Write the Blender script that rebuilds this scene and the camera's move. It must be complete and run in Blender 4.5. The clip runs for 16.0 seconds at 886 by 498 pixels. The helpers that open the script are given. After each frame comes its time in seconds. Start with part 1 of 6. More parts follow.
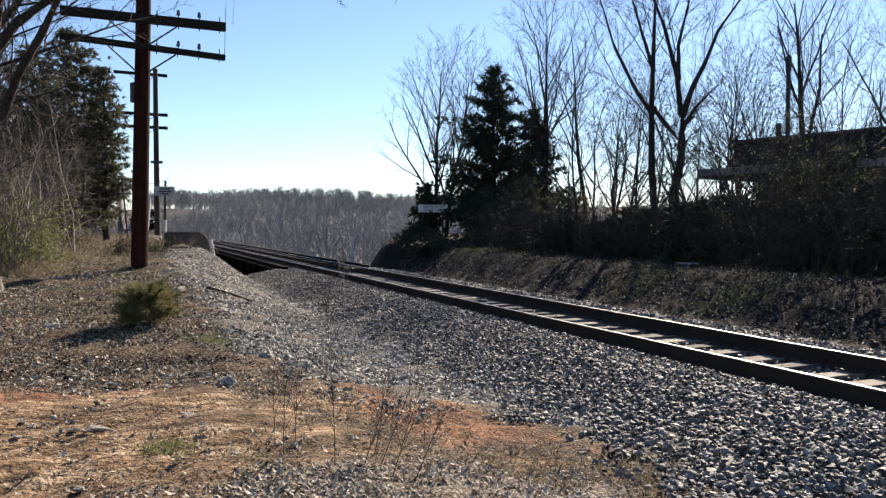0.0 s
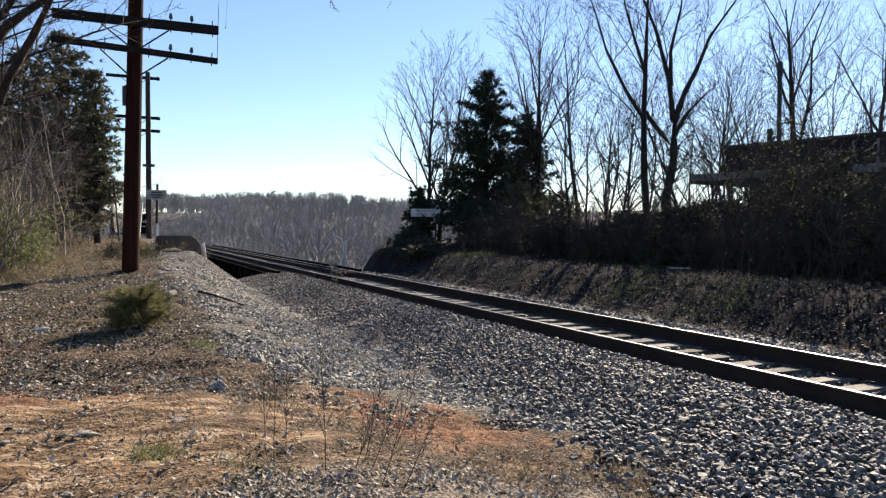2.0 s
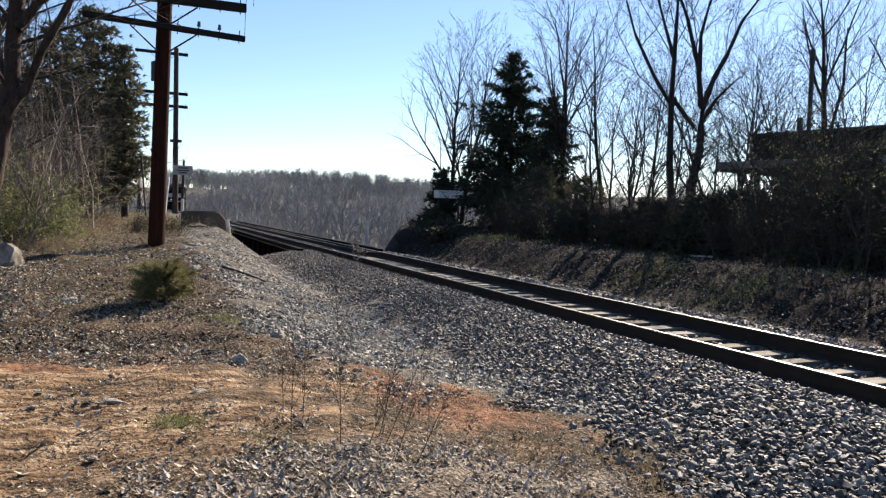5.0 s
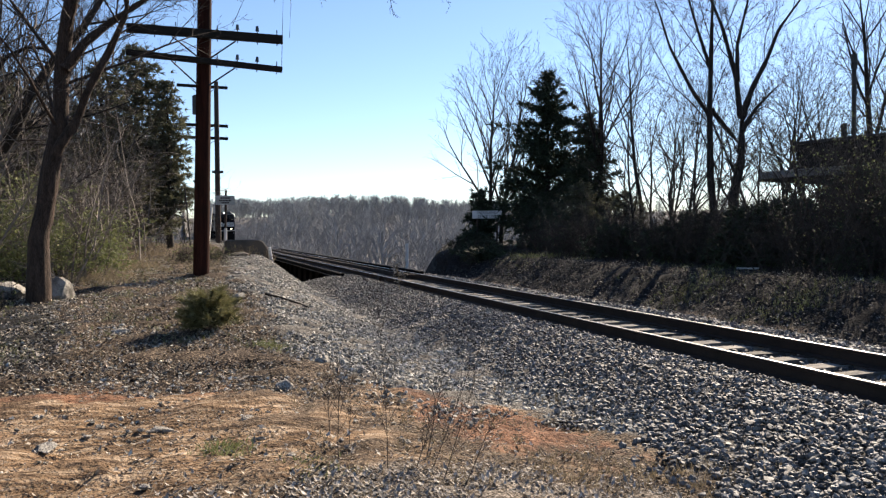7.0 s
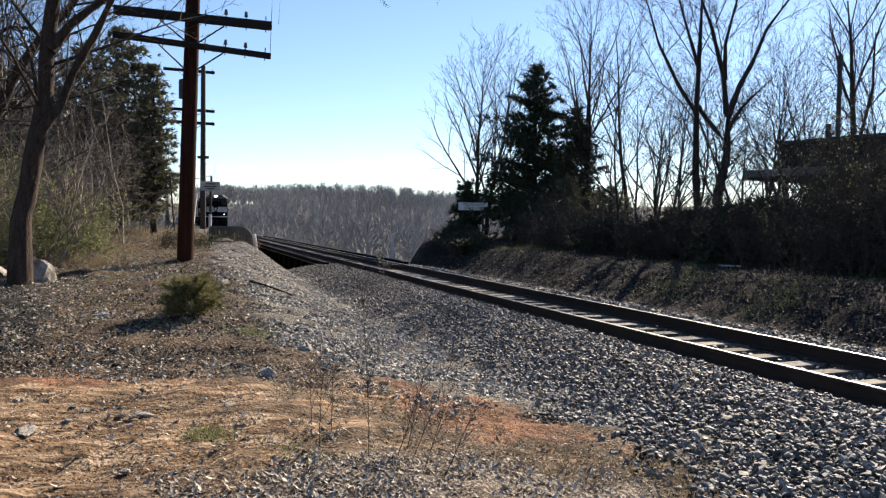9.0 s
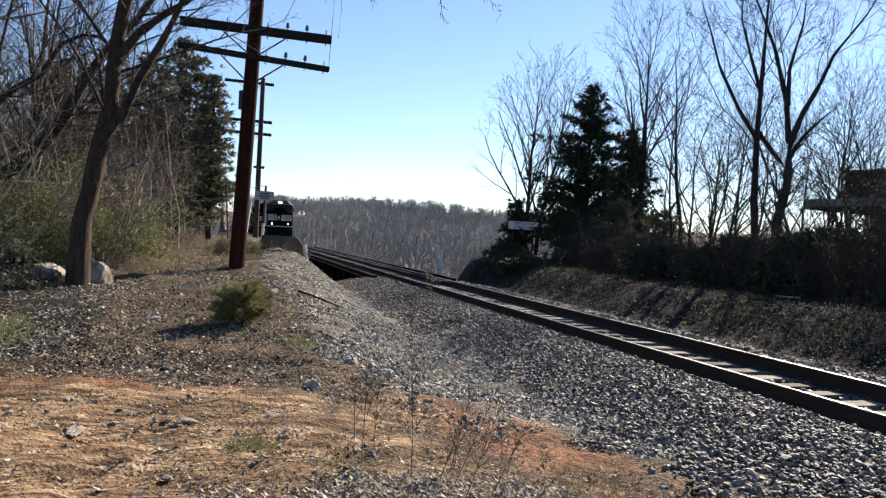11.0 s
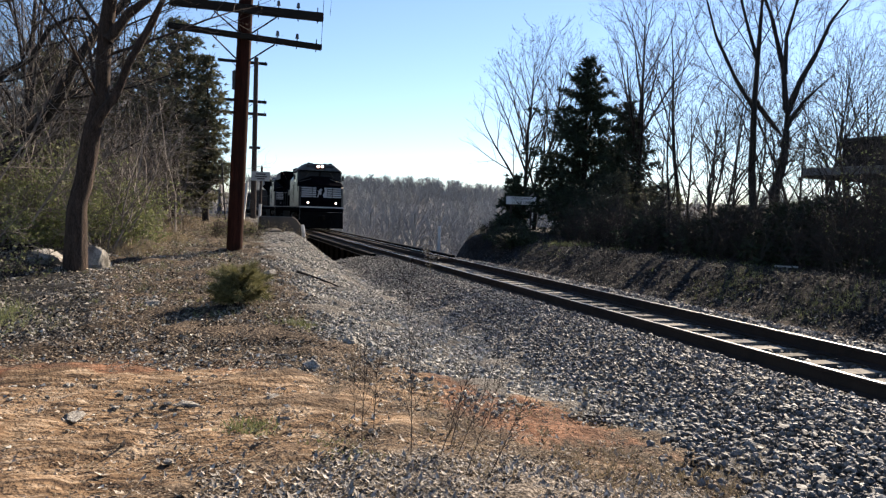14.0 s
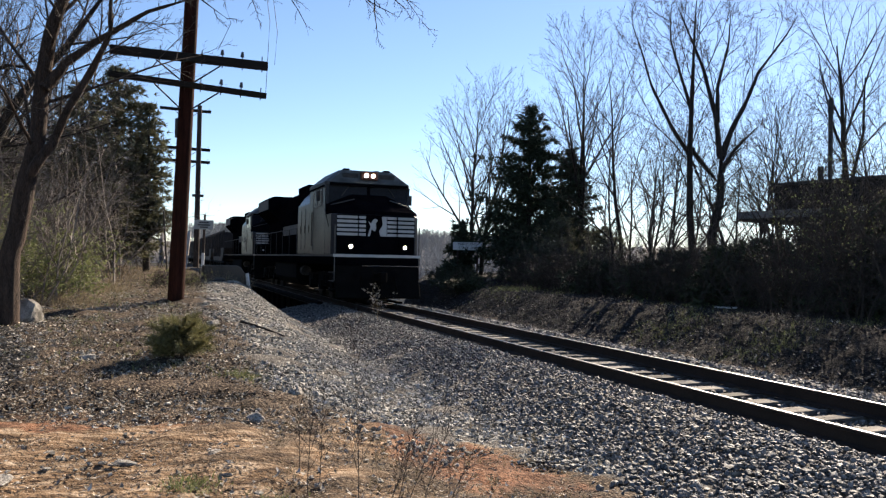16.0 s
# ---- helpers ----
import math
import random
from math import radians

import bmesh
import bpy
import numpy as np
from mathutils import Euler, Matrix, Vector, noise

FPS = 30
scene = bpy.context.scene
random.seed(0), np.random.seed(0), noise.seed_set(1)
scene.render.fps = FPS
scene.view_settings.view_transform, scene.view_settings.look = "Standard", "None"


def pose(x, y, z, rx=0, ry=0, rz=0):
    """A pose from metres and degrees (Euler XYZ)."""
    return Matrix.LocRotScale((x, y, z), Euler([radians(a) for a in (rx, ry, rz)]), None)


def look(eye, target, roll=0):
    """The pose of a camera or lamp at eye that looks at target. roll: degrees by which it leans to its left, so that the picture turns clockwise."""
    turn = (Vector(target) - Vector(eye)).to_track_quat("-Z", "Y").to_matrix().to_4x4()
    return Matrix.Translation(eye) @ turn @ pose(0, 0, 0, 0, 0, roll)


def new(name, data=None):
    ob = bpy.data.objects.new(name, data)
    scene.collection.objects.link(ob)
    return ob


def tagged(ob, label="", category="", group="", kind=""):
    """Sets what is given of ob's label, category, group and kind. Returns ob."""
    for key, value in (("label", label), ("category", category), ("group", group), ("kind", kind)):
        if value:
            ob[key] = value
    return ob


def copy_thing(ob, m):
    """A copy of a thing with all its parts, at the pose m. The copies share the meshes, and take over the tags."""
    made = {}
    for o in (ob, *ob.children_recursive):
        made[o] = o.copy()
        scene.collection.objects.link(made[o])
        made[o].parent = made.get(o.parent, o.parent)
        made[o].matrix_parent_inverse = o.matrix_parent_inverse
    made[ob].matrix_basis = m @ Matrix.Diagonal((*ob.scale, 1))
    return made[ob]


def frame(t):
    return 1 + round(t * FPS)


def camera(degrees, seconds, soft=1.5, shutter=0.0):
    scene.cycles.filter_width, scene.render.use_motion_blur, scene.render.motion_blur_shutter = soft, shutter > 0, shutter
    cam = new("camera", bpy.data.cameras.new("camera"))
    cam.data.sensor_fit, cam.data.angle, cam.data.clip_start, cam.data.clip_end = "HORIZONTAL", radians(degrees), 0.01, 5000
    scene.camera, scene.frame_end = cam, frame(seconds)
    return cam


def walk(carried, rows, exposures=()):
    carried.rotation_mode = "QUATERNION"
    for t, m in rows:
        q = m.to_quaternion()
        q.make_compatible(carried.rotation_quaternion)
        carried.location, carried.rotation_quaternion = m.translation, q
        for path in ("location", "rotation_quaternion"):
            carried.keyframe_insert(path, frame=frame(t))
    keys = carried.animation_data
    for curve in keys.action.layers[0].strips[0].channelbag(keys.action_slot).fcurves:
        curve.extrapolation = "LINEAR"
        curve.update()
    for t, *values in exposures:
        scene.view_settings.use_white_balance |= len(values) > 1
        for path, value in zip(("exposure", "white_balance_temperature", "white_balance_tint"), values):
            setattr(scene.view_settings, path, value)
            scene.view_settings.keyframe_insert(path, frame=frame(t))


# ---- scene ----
# The camera: hand-held beside the track. World y runs along the track, z = 0 is the rail head.
CAMERA_ROWS = (
    (0.0, -0.000, -0.000, 1.550, -23.55, -1.94, -0.00),
    (0.5, -0.003, -0.007, 1.556, -23.68, -2.34, -0.75),
    (1.0, -0.004, 0.004, 1.553, -23.98, -1.79, -0.62),
    (1.5, 0.004, -0.008, 1.554, -23.89, -1.50, -0.41),
    (2.0, 0.012, 0.002, 1.552, -24.08, -1.62, -0.14),
    (2.5, 0.008, 0.005, 1.556, -24.31, -1.73, -0.13),
    (3.0, 0.012, 0.011, 1.549, -23.95, -2.07, -0.70),
    (3.2, 0.002, 0.023, 1.553, -23.68, -1.18, -0.76),
    (5.3, 0.013, -0.095, 1.560, -21.62, -3.13, -1.72),
    (5.5, -0.000, -0.082, 1.565, -20.92, -2.17, -1.73),
    (6.0, 0.005, -0.066, 1.559, -20.09, -0.19, -0.11),
    (6.5, 0.000, -0.074, 1.556, -19.24, -0.43, 0.42),
    (7.0, 0.008, -0.077, 1.554, -19.37, -1.46, 0.45),
    (7.5, -0.004, -0.088, 1.556, -20.23, -2.04, -0.49),
    (8.0, -0.003, -0.082, 1.566, -20.58, -2.13, -0.75),
    (8.5, -0.003, -0.107, 1.560, -20.52, -2.13, -0.79),
    (10.8, 0.006, -0.021, 1.559, -18.36, -1.84, -2.09),
    (11.0, 0.005, 0.008, 1.561, -16.74, -0.98, -3.08),
    (11.5, 0.014, 0.012, 1.570, -15.77, -0.59, -4.23),
    (12.0, 0.018, 0.018, 1.569, -15.10, -1.68, -1.64),
    (12.5, 0.022, 0.022, 1.573, -15.89, -2.42, -1.45),
    (13.0, 0.024, 0.019, 1.571, -16.06, -2.37, -1.52),
    (13.5, 0.020, 0.010, 1.571, -15.79, -1.92, -2.04),
    (14.0, 0.033, 0.017, 1.575, -16.86, -2.76, -1.86),
    (14.5, 0.043, -0.003, 1.574, -17.88, -3.52, -0.58),
    (15.0, 0.041, 0.013, 1.591, -18.06, -1.48, -1.14),
    (15.5, 0.046, 0.011, 1.586, -19.84, -0.07, -1.38),
    (16.0, 0.046, 0.016, 1.585, -20.87, 0.84, -1.13),
)
cam = camera(60.96, 16.0, soft=1.3)
walk(cam, [(t, pose(x, y, z, 90 + pitch, roll, yaw)) for t, x, y, z, yaw, pitch, roll in CAMERA_ROWS],
     exposures=((0.0, 1.52, 6400, 14), (16.0, 1.52, 6400, 14)))

# ---- light: clear late-winter sky, sun to the right of the track ----
SUN_AZIMUTH, SUN_ELEVATION = radians(50), radians(31)
world = bpy.data.worlds.new("sky")
scene.world = world
world.use_nodes = True
sky = world.node_tree.nodes.new("ShaderNodeTexSky")
sky.sky_type, sky.sun_disc = "NISHITA", False
sky.sun_elevation, sky.sun_rotation = SUN_ELEVATION, SUN_AZIMUTH
sky.air_density, sky.dust_density, sky.ozone_density = 0.9, 0.05, 2.8
world.node_tree.links.new(sky.outputs[0], world.node_tree.nodes["Background"].inputs[0])
world.node_tree.nodes["Background"].inputs[1].default_value = 0.059
sun = new("sun", bpy.data.lights.new("sun", "SUN"))
sun.data.energy, sun.data.angle, sun.data.color = 5.0, radians(0.55), (1.0, 0.85, 0.65)
sun_way = Vector((math.sin(SUN_AZIMUTH) * math.cos(SUN_ELEVATION), math.cos(SUN_AZIMUTH) * math.cos(SUN_ELEVATION), math.sin(SUN_ELEVATION)))
sun.matrix_world = look(sun_way * 80, (0, 0, 0))


# ---- materials ----
def material(name, low, high, rough=0.85, metal=0.0, scale=6.0, fine=60.0, bump=0.3, depth=0.01, random_value=0.0, spec=0.3, stain=None, stain_at=0.6, island=0.0, stretch=(1, 1, 1)):
    """A worn surface: two colours mixed by noise at two sizes, optional stains, bump."""
    m = bpy.data.materials.new(name)
    m.use_nodes = True
    nt = m.node_tree
    nodes, link = nt.nodes, nt.links.new
    bsdf = nodes["Principled BSDF"]
    coords = nodes.new("ShaderNodeTexCoord")
    mapping = nodes.new("ShaderNodeMapping")
    mapping.inputs["Scale"].default_value = stretch
    link(coords.outputs["Object"], mapping.inputs["Vector"])
    big, small = nodes.new("ShaderNodeTexNoise"), nodes.new("ShaderNodeTexNoise")
    for n, s in ((big, scale), (small, fine)):
        n.inputs["Scale"].default_value, n.inputs["Detail"].default_value = s, 4.0
        link(mapping.outputs[0], n.inputs["Vector"])
    add = nodes.new("ShaderNodeMath")
    add.operation = "ADD"
    half = nodes.new("ShaderNodeMath")
    half.operation, half.inputs[1].default_value = "MULTIPLY", 0.5
    link(big.outputs[0], add.inputs[0])
    link(small.outputs[0], add.inputs[1])
    link(add.outputs[0], half.inputs[0])
    ramp = nodes.new("ShaderNodeValToRGB")
    ramp.color_ramp.elements[0].position, ramp.color_ramp.elements[1].position = 0.36, 0.64
    ramp.color_ramp.elements[0].color, ramp.color_ramp.elements[1].color = (*low, 1), (*high, 1)
    link(half.outputs[0], ramp.inputs[0])
    colour = ramp.outputs[0]
    if stain:
        mask = nodes.new("ShaderNodeTexNoise")
        mask.inputs["Scale"].default_value, mask.inputs["Detail"].default_value = scale * 0.35, 5.0
        link(coords.outputs["Object"], mask.inputs["Vector"])
        edge = nodes.new("ShaderNodeMapRange")
        edge.inputs[1].default_value, edge.inputs[2].default_value = stain_at - 0.08, stain_at + 0.08
        link(mask.outputs[0], edge.inputs[0])
        mix = nodes.new("ShaderNodeMix")
        mix.data_type = "RGBA"
        link(edge.outputs[0], mix.inputs[0])
        link(colour, mix.inputs[6])
        mix.inputs[7].default_value = (*stain, 1)
        colour = mix.outputs[2]
    if random_value or island:
        source = nodes.new("ShaderNodeNewGeometry") if island else nodes.new("ShaderNodeObjectInfo")
        amount = island or random_value
        spread = nodes.new("ShaderNodeMapRange")
        spread.inputs[3].default_value, spread.inputs[4].default_value = 1 - amount, 1 + amount
        link(source.outputs["Random Per Island" if island else "Random"], spread.inputs[0])
        hsv = nodes.new("ShaderNodeHueSaturation")
        link(colour, hsv.inputs["Color"])
        link(spread.outputs[0], hsv.inputs["Value"])
        colour = hsv.outputs[0]
    link(colour, bsdf.inputs["Base Color"])
    bsdf.inputs["Roughness"].default_value, bsdf.inputs["Metallic"].default_value = rough, metal
    bsdf.inputs["Specular IOR Level"].default_value = spec
    if bump:
        b = nodes.new("ShaderNodeBump")
        b.inputs["Strength"].default_value, b.inputs["Distance"].default_value = bump, depth
        link(half.outputs[0], b.inputs["Height"])
        link(b.outputs[0], bsdf.inputs["Normal"])
    return m


def let_through(m, share):
    """Makes thin leaves pass on a share of the light that falls on their far side."""
    nodes, link = m.node_tree.nodes, m.node_tree.links.new
    bsdf, out = nodes["Principled BSDF"], nodes["Material Output"]
    thin, mix = nodes.new("ShaderNodeBsdfTranslucent"), nodes.new("ShaderNodeMixShader")
    link(bsdf.inputs["Base Color"].links[0].from_socket, thin.inputs["Color"])
    mix.inputs[0].default_value = share
    link(bsdf.outputs[0], mix.inputs[1])
    link(thin.outputs[0], mix.inputs[2])
    link(mix.outputs[0], out.inputs["Surface"])


def glow(name, colour, strength):
    m = bpy.data.materials.new(name)
    m.use_nodes = True
    b = m.node_tree.nodes["Principled BSDF"]
    b.inputs["Base Color"].default_value = (*colour, 1)
    b.inputs["Emission Color"].default_value, b.inputs["Emission Strength"].default_value = (*colour, 1), strength
    return m


RAIL_SIDE = material("rusted_rail", (0.015, 0.010, 0.007), (0.033, 0.021, 0.015), 0.85, 0.0, 3, 50, 0.2, 0.002)
RAIL_TOP = material("worn_rail_head", (0.2, 0.195, 0.19), (0.36, 0.35, 0.345), 0.42, 1.0, 2, 40, 0.05, 0.001)
TIE = material("weathered_tie", (0.06, 0.054, 0.046), (0.2, 0.186, 0.165), 0.95, 0, 3, 40, 0.8, 0.008, random_value=0.5, stretch=(0.3, 3, 3))
BALLAST = material("ballast_stone", (0.022, 0.022, 0.022), (0.205, 0.202, 0.193), 0.7, 0, 14, 90, 0.3, 0.004, island=0.75, spec=0.35)
# darker copy of the ballast, its colour holding the far bank's tree shade
BALLAST_SHADE = material("shaded_ballast", (0.012, 0.012, 0.012), (0.085, 0.083, 0.08), 0.7, 0, 14, 90, 0.3, 0.004, island=0.7, spec=0.4)
GRAVEL = material("limestone_gravel", (0.09, 0.087, 0.076), (0.47, 0.45, 0.395), 0.95, 0, 14, 90, 0.3, 0.004, island=0.65, spec=0.2)
POLE_WOOD = material("creosoted_pole", (0.014, 0.0048, 0.0034), (0.044, 0.0155, 0.010), 0.9, 0, 5, 30, 0.7, 0.01, stretch=(4, 4, 0.25), stain=(0.02, 0.009, 0.006), stain_at=0.58, spec=0.08)
ARM_WOOD = material("old_crossarm", (0.007, 0.006, 0.004), (0.021, 0.016, 0.013), 0.9, 0, 5, 40, 0.6, 0.006, stretch=(0.4, 4, 4))
OLD_POLE = material("old_dark_pole", (0.025, 0.019, 0.016), (0.07, 0.052, 0.042), 0.9, 0, 5, 30, 0.6, 0.01, stretch=(4, 4, 0.25))
IRON = material("weathered_iron", (0.03, 0.03, 0.03), (0.09, 0.085, 0.08), 0.7, 0.6, 8, 80, 0.2, 0.002)
GLASS_PIN = material("glass_insulator", (0.03, 0.035, 0.035), (0.08, 0.09, 0.09), 0.15, 0, 5, 50, 0, spec=0.6)
BARK = material("rough_brown_bark", (0.014, 0.009, 0.006), (0.072, 0.047, 0.034), 0.95, 0, 5, 30, 1.0, 0.05, stretch=(3, 3, 0.6))
BARK_DARK = material("dark_bark", (0.010, 0.008, 0.007), (0.040, 0.033, 0.028), 0.95, 0, 4, 26, 0.9, 0.02, stretch=(3, 3, 0.5))
TWIG = material("bare_twigs", (0.035, 0.028, 0.021), (0.074, 0.058, 0.048), 0.9, 0, 6, 40, 0.0)
# twig colour darkened so that the brush carries its own shade
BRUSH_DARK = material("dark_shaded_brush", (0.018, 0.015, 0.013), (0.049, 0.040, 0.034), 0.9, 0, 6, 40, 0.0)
TWIG_PALE = material("pale_bare_twigs", (0.102, 0.084, 0.072), (0.204, 0.180, 0.156), 0.9, 0, 2, 40, 0.0, island=0.3)
# distance haze is put into this lightened bluish grey of the far trees
HAZED_WOOD = material("hazed_bare_woods", (0.155, 0.158, 0.163), (0.31, 0.31, 0.308), 0.95, 0, 0.02, 0.3, 0.0, island=0.15)
NEEDLES = material("dark_conifer_needles", (0.014, 0.022, 0.012), (0.045, 0.06, 0.032), 0.75, 0, 1.2, 20, 0.0, island=0.35)
CEDAR = material("cedar_foliage", (0.045, 0.05, 0.03), (0.16, 0.158, 0.095), 0.8, 0, 1.0, 20, 0.0, island=0.4)
PINE_BUSH = material("young_pine_needles", (0.085, 0.085, 0.035), (0.21, 0.195, 0.09), 0.8, 0, 3, 20, 0.0, island=0.4)
LEAF_GREEN = material("fresh_green_leaves", (0.085, 0.105, 0.035), (0.23, 0.245, 0.115), 0.7, 0, 2, 20, 0.0, island=0.4)
LEAF_DRY = material("dry_leaf_litter", (0.065, 0.048, 0.034), (0.45, 0.375, 0.28), 0.85, 0, 6, 30, 0.0, island=0.6)
# litter colour darkened: shade of the far bank and woods is painted in
LEAF_SHADE = material("dark_shaded_leaf_litter", (0.008, 0.007, 0.006), (0.045, 0.039, 0.035), 0.8, 0, 6, 30, 0.0, island=0.6)
CLAY_STONE = material("clay_coated_pebbles", (0.128, 0.089, 0.060), (0.357, 0.289, 0.217), 0.95, 0, 14, 90, 0.3, 0.004, island=0.6, spec=0.2)
LEAF_PALE = material("bleached_leaf_litter", (0.15, 0.13, 0.105), (0.44, 0.40, 0.34), 0.85, 0, 6, 30, 0.0, island=0.55)
STRAW = material("dry_grass", (0.128, 0.102, 0.064), (0.268, 0.223, 0.147), 0.9, 0, 3, 20, 0.0, island=0.4)
CONCRETE = material("stained_concrete", (0.044, 0.041, 0.035), (0.095, 0.088, 0.079), 0.95, 0, 3, 40, 0.5, 0.01, stain=(0.10, 0.085, 0.07), stain_at=0.55)
ROCK = material("pale_boulder", (0.13, 0.12, 0.105), (0.36, 0.34, 0.30), 0.95, 0, 9, 60, 1.0, 0.03, stain=(0.06, 0.055, 0.045), stain_at=0.55)
WHITE_PAINT = material("weathered_white_paint", (0.468, 0.459, 0.433), (0.680, 0.671, 0.646), 0.7, 0, 4, 40, 0.2, 0.002, stain=(0.3, 0.27, 0.23), stain_at=0.68)
SIGN_GREY = material("back_of_sign", (0.24, 0.25, 0.25), (0.38, 0.39, 0.39), 0.6, 0.3, 4, 40, 0.1, 0.002)
SIGN_INK = material("sign_lettering", (0.03, 0.03, 0.03), (0.07, 0.07, 0.07), 0.7, 0, 4, 40, 0)


for leaf_material, share in ((LEAF_GREEN, 0.35), (STRAW, 0.3), (PINE_BUSH, 0.25), (CEDAR, 0.25)):
    let_through(leaf_material, share)


# ---- mesh tools ----
def part(name, bm, mat, parent=None, label="", smooth=False, bevel=0.0):
    """Links a bmesh as one mesh object, under a parent if given."""
    if bevel:
        bmesh.ops.bevel(bm, geom=bm.edges[:], offset=bevel, segments=1, affect="EDGES", clamp_overlap=True)
    me = bpy.data.meshes.new(name)
    bm.to_mesh(me)
    bm.free()
    me.materials.append(mat)
    if smooth:
        me.polygons.foreach_set("use_smooth", [True] * len(me.polygons))
    ob = new(name, me)
    ob.parent = parent
    if label:
        ob["label"] = label
    return ob


def empty(name, x, y, z, label, category, group="", rz=0, kind=""):
    ob = new(name)
    ob.matrix_basis = pose(x, y, z, 0, 0, rz)
    ob.empty_display_size = 0.2
    return tagged(ob, label, category, group, kind)


def box(bm, x0, x1, y0, y1, z0, z1, turn=None):
    m = Matrix.Translation(((x0 + x1) / 2, (y0 + y1) / 2, (z0 + z1) / 2)) @ Matrix.Diagonal((x1 - x0, y1 - y0, z1 - z0, 1))
    made = bmesh.ops.create_cube(bm, size=1, matrix=(turn @ m) if turn else m)
    return made["verts"]


def boxed(*a, turn=None):
    bm = bmesh.new()
    box(bm, *a, turn=turn)
    return bm


def rod(bm, a, b, r0, r1=None, sides=12):
    a, b = Vector(a), Vector(b)
    r1 = r0 if r1 is None else r1
    m = Matrix.Translation((a + b) / 2) @ (b - a).to_track_quat("Z", "Y").to_matrix().to_4x4()
    bmesh.ops.create_cone(bm, cap_ends=True, segments=sides, radius1=r0, radius2=r1, depth=(b - a).length, matrix=m)
    return bm


def profile(bm, outline, axis, a, b):
    """Extrudes an outline (u, v) along x or y from a to b. Along y the outline is (x, z); along x it is (y, z)."""
    make = (lambda u, v, s: (u, s, v)) if axis == "y" else (lambda u, v, s: (s, u, v))
    rings = [[bm.verts.new(make(u, v, s)) for u, v in outline] for s in (a, b)]
    n = len(outline)
    for i in range(n):
        bm.faces.new((rings[0][i], rings[0][(i + 1) % n], rings[1][(i + 1) % n], rings[1][i]))
    bm.faces.new(rings[0][::-1])
    bm.faces.new(rings[1])
    bmesh.ops.recalc_face_normals(bm, faces=bm.faces[:])
    return bm


def raw(name, verts, faces, mat, parent=None, smooth=False):
    """One mesh object from arrays of vertices and of triangles or quads."""
    verts, faces = np.asarray(verts, np.float32).reshape(-1, 3), np.asarray(faces, np.int32)
    me = bpy.data.meshes.new(name)
    n, k = faces.shape
    me.vertices.add(len(verts))
    me.vertices.foreach_set("co", verts.ravel())
    me.loops.add(n * k)
    me.loops.foreach_set("vertex_index", faces.ravel())
    me.polygons.add(n)
    me.polygons.foreach_set("loop_start", np.arange(0, n * k, k, dtype=np.int32))
    me.polygons.foreach_set("use_smooth", np.full(n, smooth))
    me.update(calc_edges=True)
    me.materials.append(mat)
    ob = new(name, me)
    ob.parent = parent
    return ob


def step(a, b, v):
    t = np.clip((v - a) / (b - a), 0, 1)
    return t * t * (3 - 2 * t)


def wavy(x, y, size, seed):
    """A smooth uneven field of about -1 to 1, from a few crossed waves."""
    r = np.random.RandomState(seed)
    out = 0 * x
    for k in range(7):
        a, p, s = r.uniform(0, 6.283), r.uniform(0, 6.283), size * r.uniform(0.5, 1.6)
        out = out + np.sin((x * math.cos(a) + y * math.sin(a)) * 6.283 / s + p + 0.8 * np.sin((y * math.cos(a) - x * math.sin(a)) * 3.1 / s))
    return out / 4.0


TRACK_X = 7.29


def height(x, y):
    """The lie of the land, without small bumps."""
    x, y = np.asarray(x, float), np.asarray(y, float)
    bank = np.interp(y, [-60, 5, 8, 10, 12, 14, 16.2, 22, 26, 45, 120], [-0.05, -0.05, -0.03, 0.12, 0.30, 0.46, 0.64, 0.76, 0.82, 0.9, 0.9])
    bank = bank + 0.25 * step(-3.5, -8, x) * step(6, 14, y)
    edge = np.interp(y, [6, 10, 16, 22, 26], [0.6, 0.9, 1.35, 2.2, 2.5])
    s = np.clip((x - edge) / np.interp(y, [6, 12, 20, 26], [3.0, 2.8, 2.2, 1.6]), 0, 1)
    s = 0.5 * s + 0.5 * s * s * (3 - 2 * s)
    z = bank * (1 - s) - 0.42 * s
    z = z + 0.87 * step(10.3, 12.9, x) + 0.3 * step(13, 22, x)
    # creek valley under the bridge, opening to the wide valley behind
    start = np.interp(x, [3, 10.8, 13.5, 18, 30], [27.5, 28.5, 38, 50, 50])
    start = np.where(x < 3, 64 + (3 - x) * 0.5, start)
    z = z - 8.5 * step(0, 14, y - start) * np.where(x < 3, step(0, 20, y - start), step(2.6, 5.0, x))
    z = z + (16.8 + 1.6 * np.sin(x / 37) + 1.2 * np.sin(x / 15 + 2)) * step(120, 430, y + 0.25 * np.abs(x)) * step(5, 40, np.abs(x - TRACK_X) + np.clip(y - 330, 0, 100))
    # track bed, with an embankment beyond the bridge
    d = np.abs(x - TRACK_X)
    bed = np.clip((3.35 - d) / 1.6, 0, 1)
    z = np.where(y < 28.2, z * (1 - bed) - (0.27 - 0.10 * step(0.85, 1.05, d)) * bed, z)
    far = np.clip((9.0 - d) / 7.2, 0, 1) * step(66, 71, y) * (1 - step(400, 420, y))
    return z * (1 - far) - 0.2 * far


